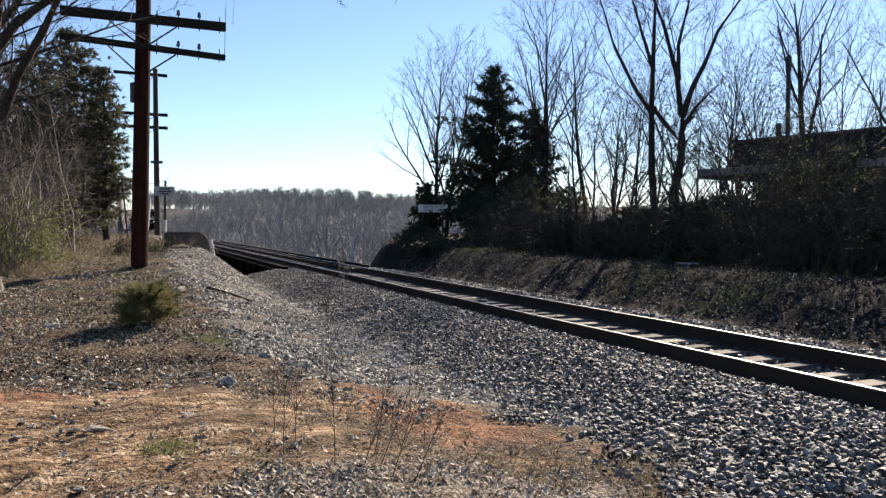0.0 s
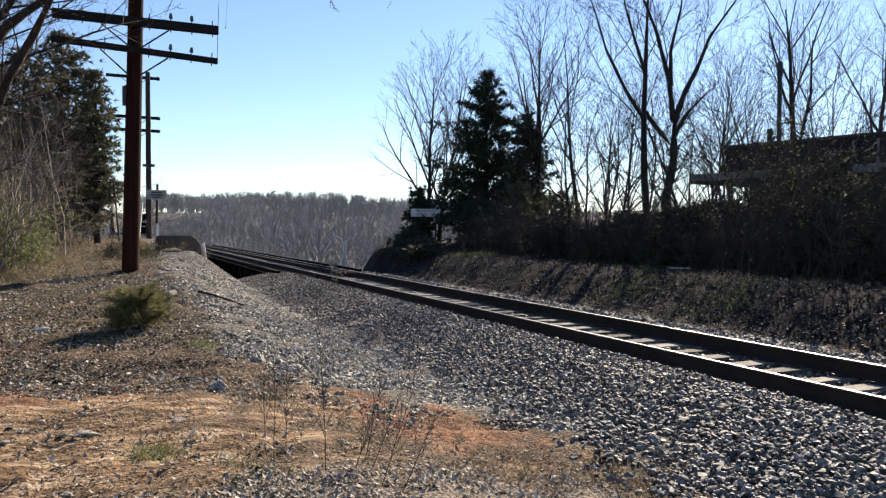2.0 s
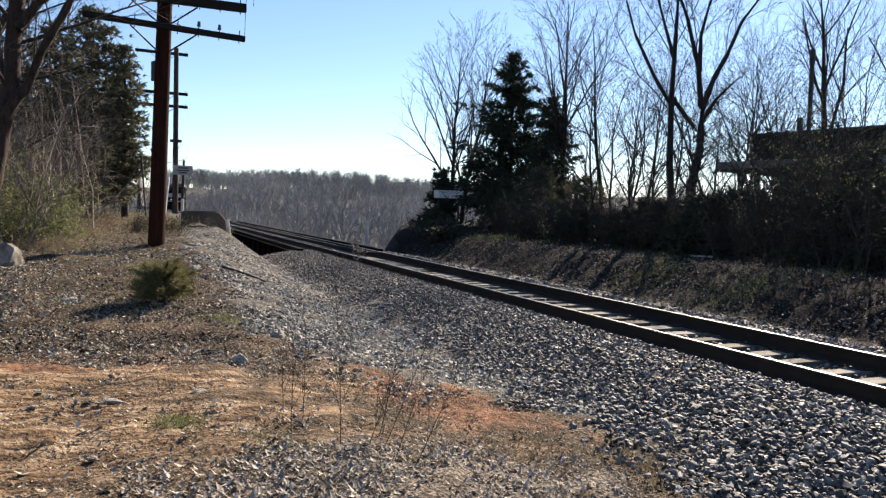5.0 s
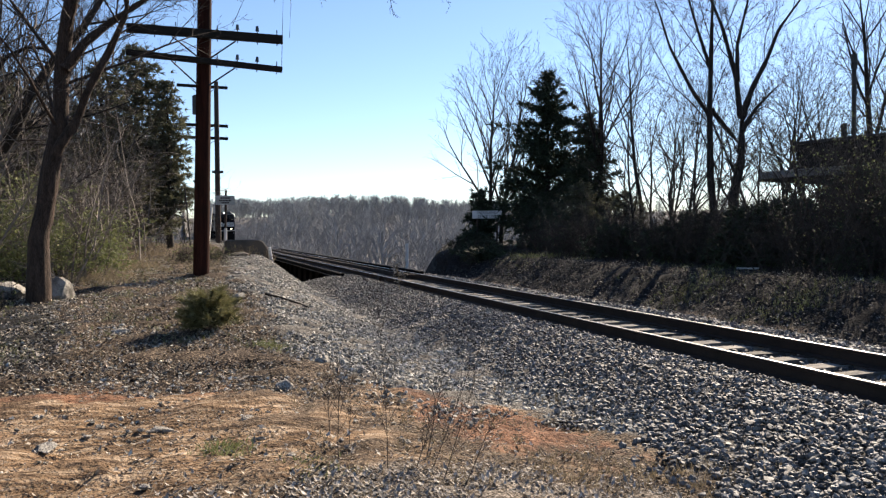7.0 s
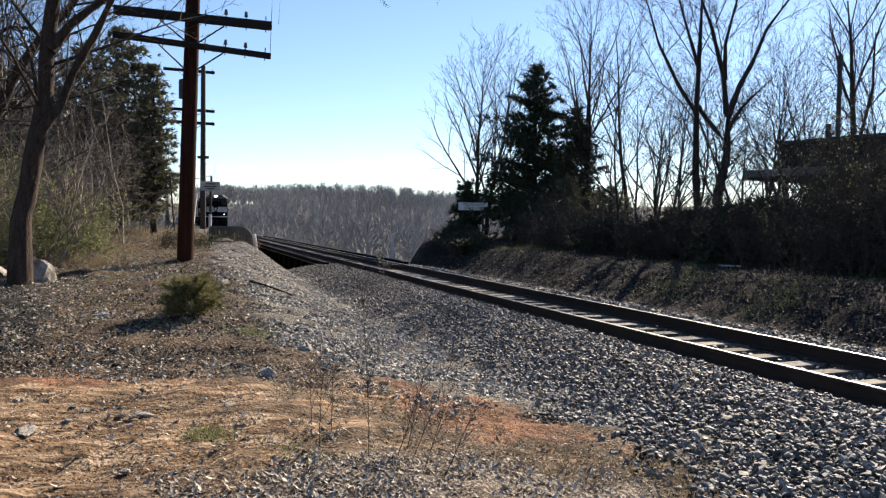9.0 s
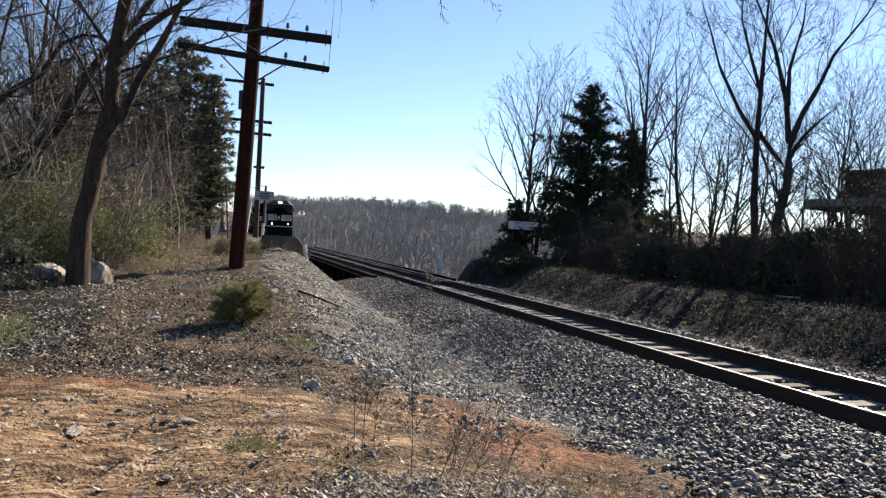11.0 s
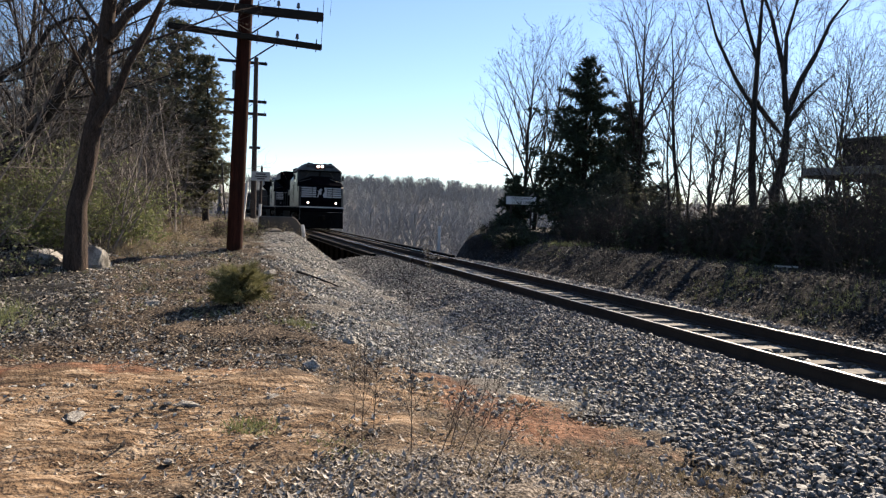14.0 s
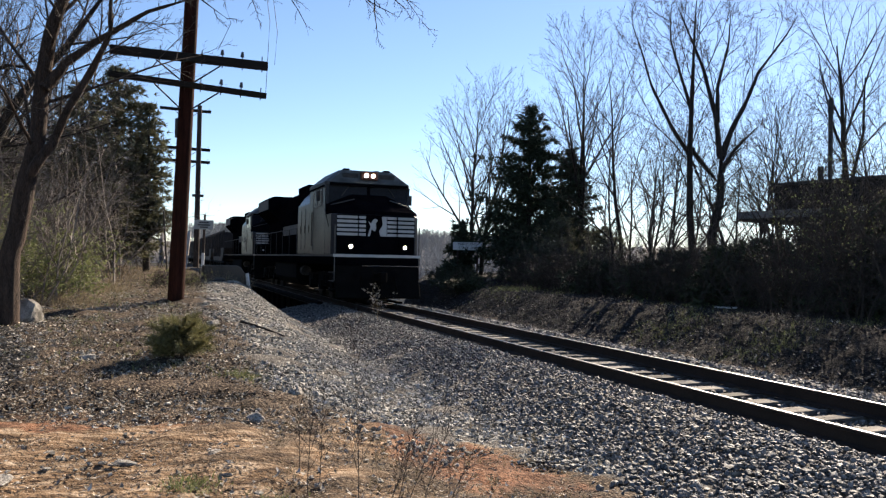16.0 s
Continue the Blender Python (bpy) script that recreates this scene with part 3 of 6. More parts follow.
def conifer(name, x, y, high, wide, seed, label, mat, whorls=26, per=9, shape=0.85, rough=0.25, clear=0.06, spray=(0.34, 0.035), n=16, rise=0.05, z=None):
    """An evergreen: trunk, bare-ended branches and thousands of short needle sprays."""
    r = np.random.RandomState(seed)
    root = empty(name, x, y, land(x, y) if z is None else z, label, "tree", "evergreens")
    trunk = [[(0.02 * r.randn(), 0.02 * r.randn(), high * s - 0.1, 0.022 * high * (1 - 0.93 * s)) for s in np.linspace(0, 1, 8)]]
    v, f = tubes(trunk, 9)
    raw("trunk", v, f, BARK_DARK, root, True)
    rows, centres, ways = [], [], []
    for i in range(whorls):
        s = clear + (1 - clear) * (i + 0.3) / whorls
        for j in range(per):
            a = r.uniform(0, 6.283)
            reach = wide * (1 - s) ** shape * (1 + rough * r.randn()) + 0.12
            reach = max(reach * min(1, (1 - s) / 0.14 + 0.25), 0.12)
            h = high * (s + r.uniform(-0.5, 0.5) / whorls)
            line = []
            for t in np.linspace(0, 1, 4):
                line.append((math.cos(a) * reach * t, math.sin(a) * reach * t, h + reach * (rise * t - 0.12 * t * t + 0.16 * max(0, t - 0.6)), 0.03 * (1 - 0.85 * t) * (1.2 - s)))
            rows.append(line)
            count = max(3, int(reach * 9))
            ts = r.uniform(0.12, 1.02, count)
            pts = np.array([[np.interp(t, np.linspace(0, 1, 4), [q[k] for q in line]) for k in range(3)] for t in ts])
            pts += r.normal(0, 0.10 + 0.05 * reach, pts.shape) * np.array([1, 1, 0.45])
            centres.append(pts)
            ways.append(np.tile([math.cos(a), math.sin(a), 0.15], (count, 1)))
    v, f = tubes(rows, 3)
    tagged(raw("bough", v, f, BARK_DARK, root), kind="stuff")
    v, f = sprays(r, np.concatenate(centres), np.concatenate(ways), spray[0], spray[1], n, 0.35, 0.6)
    tagged(raw("foliage", v, f, mat, root), kind="stuff")
    return root


def thicket(name, x0, x1, y0, y1, high, n, seed, label, mat, leaves=None, leaf_n=0, leaf=(0.06, 0.02), category="undergrowth", counts=(5, 3), lean=0.35, group="", low_z=None):
    """Brambles and saplings: many thin stems with twigs, and small leaves on some."""
    rng, r = random.Random(seed), np.random.RandomState(seed)
    out = [[] for _ in range(len(counts) + 1)]
    for _ in range(n):
        px, py = rng.uniform(x0, x1), rng.uniform(y0, y1)
        w = np.array([rng.gauss(0, lean), rng.gauss(0, lean), 1.0])
        h = high * rng.uniform(0.35, 1.15)
        grow(rng, (px, py, land(px, py) - 0.05), w / np.linalg.norm(w), h, 0.006 + 0.005 * h, 0, counts, out, 0.16, 0.0, (25, 65), 0.5, 0.15, 5)
    vs, fs, at = [], [], 0
    for level, rows in enumerate(out):
        v, f = tubes(rows, 4 if level == 0 else 3)
        vs.append(v)
        fs.append(f + at)
        at += len(v)
    cx, cy = (x0 + x1) / 2, (y0 + y1) / 2
    root = empty(name, cx, cy, land(cx, cy), label, category, group, kind="stuff")
    shift = np.array([cx, cy, land(cx, cy)])
    raw("stems", np.concatenate(vs) - shift, np.concatenate(fs), mat, root)
    if leaves:
        tips = np.array(out[-1])[:, -3:, :3].reshape(-1, 3)
        pick = tips[r.randint(0, len(tips), leaf_n)] + r.normal(0, 0.06, (leaf_n, 3))
        v, f = sprays(r, pick - shift, r.normal(0, 1, (leaf_n, 3)), leaf[0], leaf[1], 3, 0.2, 0.8)
        raw("leaves", v, f, leaves, root)
    return root


# trees beyond the track
bare_tree("bare_tree", 18.39, 43.25, 13.3, 0.16, 31, "tall slender leafless tree beside a dark fir", (17, 6, 5, 3), BARK_DARK, TWIG, (-0.05, 0, 1), (18, 44), 0.15, shrink=0.5, least=0.0045)
bare_tree("bare_tree", 19.17, 43.46, 13.2, 0.15, 32, "tall slender leafless tree beside a dark fir", (16, 6, 5, 3), BARK_DARK, TWIG, (0.02, 0, 1), (18, 42), 0.15, shrink=0.48, least=0.0045)
bare_tree("bare_tree", 22.10, 36.18, 13.9, 0.2, 33, "tall leafless tree behind a dark fir", (13, 7, 6, 4), BARK_DARK, TWIG, (0.02, 0, 1), (18, 42), 0.25, shrink=0.5, least=0.0045)
bare_tree("bare_tree", 21.77, 31.96, 12.8, 0.13, 34, "thin crooked leafless tree", (9, 6, 5, 3), BARK_DARK, TWIG, (0.05, 0, 1))
bare_tree("bare_tree", 21.43, 26.12, 13.5, 0.25, 35, "large leafless tree with ascending limbs", (10, 7, 5, 3), BARK_DARK, TWIG, fork=(18, 52), low=0.25, wander=0.13, shrink=0.46, slim=0.42, z=0.9, least=0.004, lines=(
    (0.165, 0.05, ((0.00, 0.01, 0.38), (-0.18, 0.03, 2.78), (-0.23, 0.01, 5.42), (-0.21, -0.04, 8.31), (-0.14, -0.11, 10.47), (-0.21, -0.11, 11.91))),
    (0.09, 0.03, ((-0.22, 0.01, 5.23), (-1.08, 0.31, 6.56), (-1.90, 0.60, 8.28), (-2.37, 0.75, 9.72), (-2.57, 0.81, 10.92))),
    (0.11, 0.08, ((-0.23, 0.01, 5.62), (0.30, -0.18, 4.95), (0.83, -0.37, 4.19))),
    (0.08, 0.03, ((-0.21, -0.02, 7.11), (-0.78, 0.16, 8.78), (-1.15, 0.28, 10.22), (-1.28, 0.31, 11.41))),))
bare_tree("bare_tree", 21.50, 25.03, 13.5, 0.25, 36, "large leafless tree forking into wide limbs", (10, 7, 5, 3), BARK_DARK, TWIG, fork=(18, 52), low=0.25, wander=0.13, shrink=0.46, slim=0.42, z=0.9, least=0.004, lines=(
    (0.225, 0.14, ((-0.08, 0.03, 0.28), (0.06, -0.05, 1.80), (0.23, -0.14, 3.43), (0.15, -0.14, 5.29))),
    (0.12, 0.035, ((0.15, -0.14, 5.18), (-0.03, -0.10, 6.80), (-0.63, 0.10, 8.77), (-1.25, 0.31, 10.39), (-1.55, 0.41, 11.32))),
    (0.125, 0.035, ((0.18, -0.15, 5.06), (0.50, -0.29, 6.23), (1.09, -0.53, 7.40), (1.55, -0.73, 8.57), (2.60, -1.16, 10.17), (2.91, -1.29, 11.15))),
    (0.1, 0.04, ((0.23, -0.16, 4.59), (0.73, -0.37, 5.49), (1.48, -0.67, 6.43))),
    (0.09, 0.03, ((0.02, -0.11, 6.57), (-0.01, -0.13, 8.08), (0.33, -0.28, 9.72), (0.41, -0.34, 11.11))),))
bare_tree("bare_tree", 33.63, 28.98, 15.5, 0.25, 37, "large leafless tree behind the house", (8, 7, 5, 4), BARK_DARK, TWIG, (0.0, 0, 1), (25, 50), 0.35)
bare_tree("bare_tree", 35.48, 25.99, 13.5, 0.2, 38, "large leafless tree behind the house", (8, 6, 5, 4), BARK_DARK, TWIG, (0.05, 0, 1), (25, 50), 0.35)
for px, py, h, seed in ((22.09, 29.64, 9.0, 41), (21.04, 26.83, 7.5, 42), (22.06, 23.11, 8.5, 43), (21.52, 21.17, 7.5, 44), (22.07, 34.02, 7.5, 45), (25.19, 34.84, 10.0, 46), (25.68, 28.08, 9.0, 47), (26.83, 25.40, 9.5, 48), (23.20, 18.25, 6.5, 49), (29.66, 19.80, 9.0, 50), (29.80, 17.55, 11.0, 51), (31.41, 32.13, 12.0, 52)):
    bare_tree("sapling", px, py, h, 0.07, seed, "thin leafless sapling among brush", (11, 6, 4), BARK_DARK, TWIG, (0.12 * math.sin(seed), 0, 1), (20, 55), 0.15, 0.12, group="saplings")
for px, py, h, seed in ((20.23, 30.45, 9.5, 960), (23.44, 33.42, 10.5, 961), (20.63, 28.10, 8.0, 962), (23.76, 31.10, 10.0, 963), (23.33, 29.10, 9.0, 964), (23.27, 25.86, 9.5, 965), (27.50, 29.47, 11.0, 966), (25.66, 25.91, 9.5, 967), (31.15, 30.06, 12.0, 968), (29.03, 26.62, 10.5, 969), (31.01, 25.76, 11.5, 970), (31.04, 23.56, 11.0, 971), (34.60, 24.19, 12.0, 972), (22.21, 40.50, 12.0, 973), (21.03, 43.20, 11.5, 974)):
    bare_tree("sapling", px, py, h, 0.075, seed, "thin leafless tree crowded among others", (13, 7, 4), BARK_DARK, TWIG, (0.14 * math.sin(seed * 3), 0, 1), (18, 52), 0.15, 0.12, group="saplings", least=0.004)
conifer("fir_tree", 20.27, 39.15, 10.1, 3.2, 61, "dark green fir tree with uneven layered branches", NEEDLES, 15, 14, 0.85, 0.34, 0.04, (0.42, 0.036), 11, 0.34)
conifer("cedar_tree", 21.15, 36.0, 7.2, 1.25, 62, "dark shaggy evergreen beside the fir", NEEDLES, 18, 9, 0.5, 0.25)
conifer("cedar_tree", 16.23, 39.83, 3.2, 0.85, 63, "low dark evergreen behind a white sign", NEEDLES, 9, 9, 0.5, 0.25)

# woods on the near side
conifer("cedar_tree", 19.2, 33.6, 3.3, 1.2, 68, "low shaggy olive-green cedar beside a fir", CEDAR, 11, 9, 0.4, 0.3, 0.04, n=11, spray=(0.26, 0.03))
conifer("cedar_tree", 20.4, 31.4, 2.6, 1.2, 69, "low shaggy olive-green cedar under bare trees", CEDAR, 9, 9, 0.4, 0.3, 0.04, n=11, spray=(0.26, 0.03))
bare_tree("bare_tree", -2.15, 13.6, 9.0, 0.25, 71, "crooked leafless tree with a dark leaning trunk", (11, 7, 6, 3), BARK, TWIG, fork=(25, 60), low=0.35, wander=0.09, shrink=0.42, slim=0.45, lines=(
    (0.165, 0.09, ((0, 0, -0.2), (0.04, 0.02, 0.95), (0.09, 0.04, 1.6), (0.23, 0.03, 2.26), (0.36, 0.03, 3.0), (0.45, 0.04, 3.76), (0.56, 0.04, 4.7), (0.66, 0.05, 5.45), (0.7, 0.1, 6.6), (0.9, 0, 8.0))),
    (0.085, 0.04, ((0.2, 0.03, 2.2), (0.37, 0.0, 2.58), (0.61, -0.06, 2.97), (0.85, -0.11, 3.4), (1.12, -0.16, 4.15), (1.37, -0.22, 4.7), (1.51, -0.24, 5.3), (1.7, -0.3, 6.2))),
    (0.08, 0.035, ((0.45, 0.04, 3.8), (0.75, 0.1, 4.3), (1.2, 0.2, 4.75), (1.9, 0.2, 5.2), (2.6, 0.0, 5.6)))))
bare_tree("bare_tree", -6.4, 17.9, 9.0, 0.2, 84, "leaning leafless tree with a thick dark trunk", (10, 6, 5, 3), BARK_DARK, TWIG, fork=(25, 60), low=0.3, wander=0.09, shrink=0.42, slim=0.45, lines=(
    (0.16, 0.085, ((0, 0, -0.2), (1.57, -0.3, 1.1), (2.57, -0.6, 1.75), (3.2, -0.75, 2.65), (3.7, -0.85, 3.55), (4.15, -0.95, 4.35), (4.65, -1.05, 4.95), (5.3, -1.2, 6.0))),
    (0.085, 0.04, ((0.6, 0, 0.4), (1.45, -0.25, 2.3), (2.3, -0.45, 3.3), (2.7, -0.55, 3.65), (3.15, -0.65, 4.2), (3.55, -0.75, 4.4), (4.1, -0.9, 4.35)))))
bare_tree("bare_tree", -1.5, 13.0, 7.0, 0.05, 85, "overhanging bare branches with drooping twigs", (17, 8, 4), BARK, TWIG, fork=(30, 70), low=0.25, wander=0.14, lift=-0.09, shrink=0.28, z=0.42, lines=(
    (0.05, 0.012, ((0.0, 0.4, 6.0), (1.2, 0.1, 6.4), (2.4, -0.4, 6.2), (3.6, -0.9, 5.85), (4.6, -1.3, 5.5), (5.3, -1.6, 5.35))),
    (0.03, 0.01, ((0.9, 0.3, 6.3), (1.5, 0.5, 5.9), (2.1, 0.6, 5.65), (2.6, 0.6, 5.3))),
    (0.045, 0.012, ((0.0, 0.5, 6.2), (1.0, 0.6, 6.4), (2.2, 0.5, 6.1), (3.2, 0.4, 5.6)))))
for px, py, h, rad, seed, w in ((-6.2, 14.0, 10, 0.16, 73, (0.25, 0, 1)), (-7.5, 17, 11, 0.2, 74, (0.3, 0, 1)), (-5.2, 20, 10, 0.14, 75, (0.1, 0, 1)), (-8.8, 21, 12, 0.2, 76, (0.1, 0, 1)), (-3.8, 24, 9, 0.1, 77, (0.1, 0, 1)), (-10, 26, 12, 0.2, 78, (0, 0, 1)), (-6.5, 29, 12, 0.18, 79, (0, 0, 1)), (-12, 33, 13, 0.2, 80, (0, 0, 1)), (-4.8, 34, 10, 0.13, 81, (0, 0, 1)), (-8, 40, 12, 0.2, 82, (0, 0, 1)), (-9.5, 16, 11, 0.2, 83, (0.2, 0, 1))):
    bare_tree("bare_tree", px, py, h, rad, seed, "leafless tree in crowded woods", (9, 6, 5, 3), BARK_DARK, TWIG, w, (25, 55), 0.25, 0.09)
conifer("cedar_tree", -0.33, 33.96, 7.2, 0.75, 64, "slim dark red cedar with a bare lower trunk", CEDAR, 20, 10, 0.35, 0.3, 0.22, n=12, spray=(0.24, 0.03))
conifer("cedar_tree", -1.61, 34.52, 8.7, 1.6, 65, "tall dark red cedar with brown-green foliage", CEDAR, 24, 11, 0.4, 0.28, 0.08, n=12, spray=(0.24, 0.03))
conifer("cedar_tree", -2.86, 32.88, 7.6, 1.6, 66, "dark red cedar in the woods", CEDAR, 20, 10, 0.45, 0.28, 0.08, n=12, spray=(0.24, 0.03))
conifer("cedar_tree", -6.01, 32.07, 6.6, 1.7, 67, "dark red cedar in the woods", CEDAR, 18, 10, 0.45, 0.28, 0.08, n=12, spray=(0.24, 0.03))


for k in range(21):
    a = random.Random(900 + k)
    bare_tree("sapling", a.uniform(-11, -4.2), a.uniform(16, 36), a.uniform(6, 11), a.uniform(0.05, 0.1), 900 + k, "thin dark leafless tree in crowded woods", (9, 5, 4), BARK_DARK, TWIG, (a.uniform(-0.15, 0.25), 0, 1), (20, 50), 0.2, 0.07, group="saplings")


# ---- telegraph poles ----
def crossarm(parent, z, x0, x1, tilt, thick=0.14, pins=8, y=-0.17):
    arm = part("crossarm", boxed(x0, x1, y - 0.05, y + 0.05, -thick / 2, thick / 2), ARM_WOOD, parent, "dark weathered crossarm", bevel=0.008)
    arm.matrix_basis = pose(0, 0, z, 0, tilt, 0)
    for i in range(pins):
        x = x0 + 0.12 + (x1 - x0 - 0.24) * i / (pins - 1)
        if abs(x) < 0.2:
            continue
        bm = rod(bmesh.new(), (x, y, -thick / 2 - 0.05), (x, y, thick / 2 + 0.1), 0.011, sides=6)
        part("pin", bm, IRON, arm)
        if i in (pins - 3, pins - 2):
            bm = rod(bmesh.new(), (x, y, thick / 2 + 0.05), (x, y, thick / 2 + 0.15), 0.04, 0.026, 8)
            part("insulator", bm, GLASS_PIN, arm, "pale glass insulator")
    for s in (-1, 1):
        bm = rod(bmesh.new(), (s * 0.62, y + 0.05, -thick / 2), (s * 0.10, y + 0.08, -0.48), 0.016, sides=6)
        part("brace", bm, IRON, arm)
    return arm


def telegraph_pole(x, y, high, r0, r1, lean, label, mat):
    z = land(x, y)
    root = empty("telegraph_pole", x, y, z, label, "utility pole", "telegraph poles")
    rows = [[(lean * t * high, 0, high * t - 0.3 * (1 - t), r0 + (r1 - r0) * t) for t in np.linspace(0, 1, 9)]]
    v, f = tubes(rows, 18)
    raw("pole", v, f, mat, root, True)
    return root


pole = telegraph_pole(0.43, 16.2, 9.5, 0.165, 0.125, 0.028, "red-brown creosoted wooden telegraph pole with two crossarms", POLE_WOOD)
for z, tilt, thick in ((4.93, 0.15, 0.175), (4.38, 2.9, 0.115)):
    arm = crossarm(pole, z, -1.46, 1.57, tilt, thick)
    arm.location.x = 0.028 * z
for wire in (((0.75, 8.6), (1.25, 7.9), (1.58, 6.9), (1.74, 5.9), (1.72, 5.3), (1.69, 4.35)), ((0.75, 8.4), (1.35, 7.8), (1.75, 6.7), (1.9, 5.7), (1.86, 5.0)), ((0.3, 6.9), (0.75, 6.3), (0.95, 5.75), (0.7, 5.15))):
    v, f = tubes([[(x, -0.17 + 0.02 * i, z, 0.0055) for i, (x, z) in enumerate(wire)]], 5)
    raw("loose_wire", v, f, IRON, pole)
pole = telegraph_pole(1.45, 44.3, 9.2, 0.15, 0.11, 0.0, "dark wooden telegraph pole with three crossarms", OLD_POLE)
for z in (8.75, 6.6, 5.9):
    crossarm(pole, z, -1.4, 1.3, 0.5, 0.16, 6)
bm = rod(bmesh.new(), (-0.38, -0.1, 7.2), (-0.38, -0.1, 8.2), 0.22, sides=16)
rod(bm, (-0.38, -0.1, 8.2), (-0.38, -0.1, 8.27), 0.24, 0.12, 16)
part("transformer", bm, IRON, pole, "dark transformer can")
pole = telegraph_pole(2.12, 43.8, 9.0, 0.16, 0.12, 0.0, "dark weathered bare wooden pole", OLD_POLE)
part("bracket", boxed(-0.3, 0.3, -0.2, -0.14, 3.9, 4.05), IRON, pole, bevel=0.01)


# ---- bridge ----
def make_bridge():
    root = empty("railway_bridge", TRACK_X, 28.2, 0, "dark steel girder railway bridge with an open timber deck", "bridge")
    for s in (-1, 1):
        bm = boxed(s * 1.15 - 0.02, s * 1.15 + 0.02, 0.2, 42, -2.3, -0.36)
        for z in (-2.32, -0.36):
            box(bm, s * 1.15 - 0.2, s * 1.15 + 0.2, 0.2, 42, z, z + 0.03)
        for i in range(24):
            box(bm, s * 1.15 - 0.15, s * 1.15 + 0.15, 0.5 + i * 1.78, 0.53 + i * 1.78, -2.29, -0.37)
        part("girder", bm, SOOT, root, "riveted black plate girder")
        part("guard_timber", boxed(s * 1.55 - 0.1, s * 1.55 + 0.1, -0.6, 42.5, -0.19, -0.04), SOOT, root, bevel=0.01)
        bm = bmesh.new()
        box(bm, s * 0.42 - 0.05, s * 0.42 + 0.05, -1.0, 42.5, -0.185, -0.03)
        turn = Matrix.Translation((s * 0.42, -1.0, 0)) @ Matrix.Rotation(s * radians(9.5), 4, "Z")
        box(bm, -0.05, 0.05, -2.4, 0.05, -0.185, -0.04, turn)
        part("guard_rail", bm, RAIL_SIDE, root, "rusty inner guard rail tapering to a point")
    for y0, y1 in ((-0.6, 0.9), (41.5, 43.5)):
        part("abutment", boxed(-3.0, 3.0, y0, y1, -9.0, -0.4), CONCRETE, root, "stained concrete abutment", bevel=0.04)
    part("pier", boxed(-1.9, 1.9, 20.2, 21.8, -10.0, -2.33), CONCRETE, root, "stained concrete pier", bevel=0.05)


SOOT = material("sooty_steel", (0.003, 0.0029, 0.0028), (0.008, 0.0076, 0.0072), 0.9, 0, 3, 40, 0.2, 0.004, spec=0.05)
make_bridge()


def concrete_block():
    x, y = 2.08, 24.9
    bm = bmesh.new()
    profile(bm, [(-0.68, -0.75), (0.72, -0.75), (0.66, 0.08), (0.50, 0.30), (0.36, 0.36), (-0.66, 0.36)], "y", -0.35, 0.6)
    for v in bm.verts:
        v.co += Vector((noise.noise(v.co * 3), 0, noise.noise(v.co * 4 + Vector((5, 0, 0))))) * 0.03
    ob = part("concrete_block", bm, CONCRETE, None, bevel=0.035)
    ob.location = (x, y, 0.92)
    tagged(ob, "old stained concrete headwall block with a broken corner", "concrete block")


concrete_block()


def post(name, x, y, z, high, r, mat, label, lean=(0, 0), category="post"):
    bm = rod(bmesh.new(), (0, 0, -0.25), (lean[0], lean[1], high), r, r * 0.95, 10)
    ob = part(name, bm, mat, None, bevel=0.004)
    ob.location = (x, y, z)
    return tagged(ob, label, category)


post("marker_post", 2.86, 24.42, 0.44, 0.6, 0.06, WHITE_PAINT, "short leaning white-painted marker post", (-0.12, 0))
post("guy_guard", 1.42, 42.2, 0.85, 2.0, 0.14, WHITE_PAINT, "white plastic guard on a leaning guy wire", (0.22, 0.0), "guy guard")
post("bent_post", 0.51, 32.50, 0.75, 2.6, 0.035, IRON, "thin rusty bent iron post", (-0.22, 0.0))
post("marker_post", 9.75, 32.6, -0.25, 1.2, 0.075, WHITE_PAINT, "short pale marker post beside the bridge", (0.02, 0))


def lettering(text, size, x, y, z, mat, parent, rx=90):
    cu = bpy.data.curves.new("lettering", "FONT")
    cu.body, cu.size, cu.align_x, cu.align_y, cu.extrude = text, size, "CENTER", "CENTER", 0.002
    cu.materials.append(mat)
    ob = new("lettering", cu)
    ob.parent = parent
    ob.matrix_basis = pose(x, y, z, rx)
    return ob


def crossing_sign():
    root = empty("warning_sign", 1.46, 25.4, 0.8, "small grey sign board on a half-white wooden post", "sign")
    part("sign_board", boxed(-0.30, 0.30, -0.06, -0.035, 1.62, 1.92), SIGN_GREY, root, "weathered pale grey board", bevel=0.006)
    part("post", rod(bmesh.new(), (0, 0, 0.85), (0.03, 0, 2.1), 0.04, 0.035, 10), OLD_POLE, root)
    part("post_base", rod(bmesh.new(), (-0.02, 0, -0.3), (0, 0, 0.86), 0.05, 0.048, 10), WHITE_PAINT, root, "white-painted lower post")
    for z, w in ((1.84, 0.30), (1.76, 0.38), (1.69, 0.24)):
        part("text_bar", boxed(-w / 2, w / 2, -0.0645, -0.062, z - 0.02, z + 0.02), SIGN_INK, root)


crossing_sign()


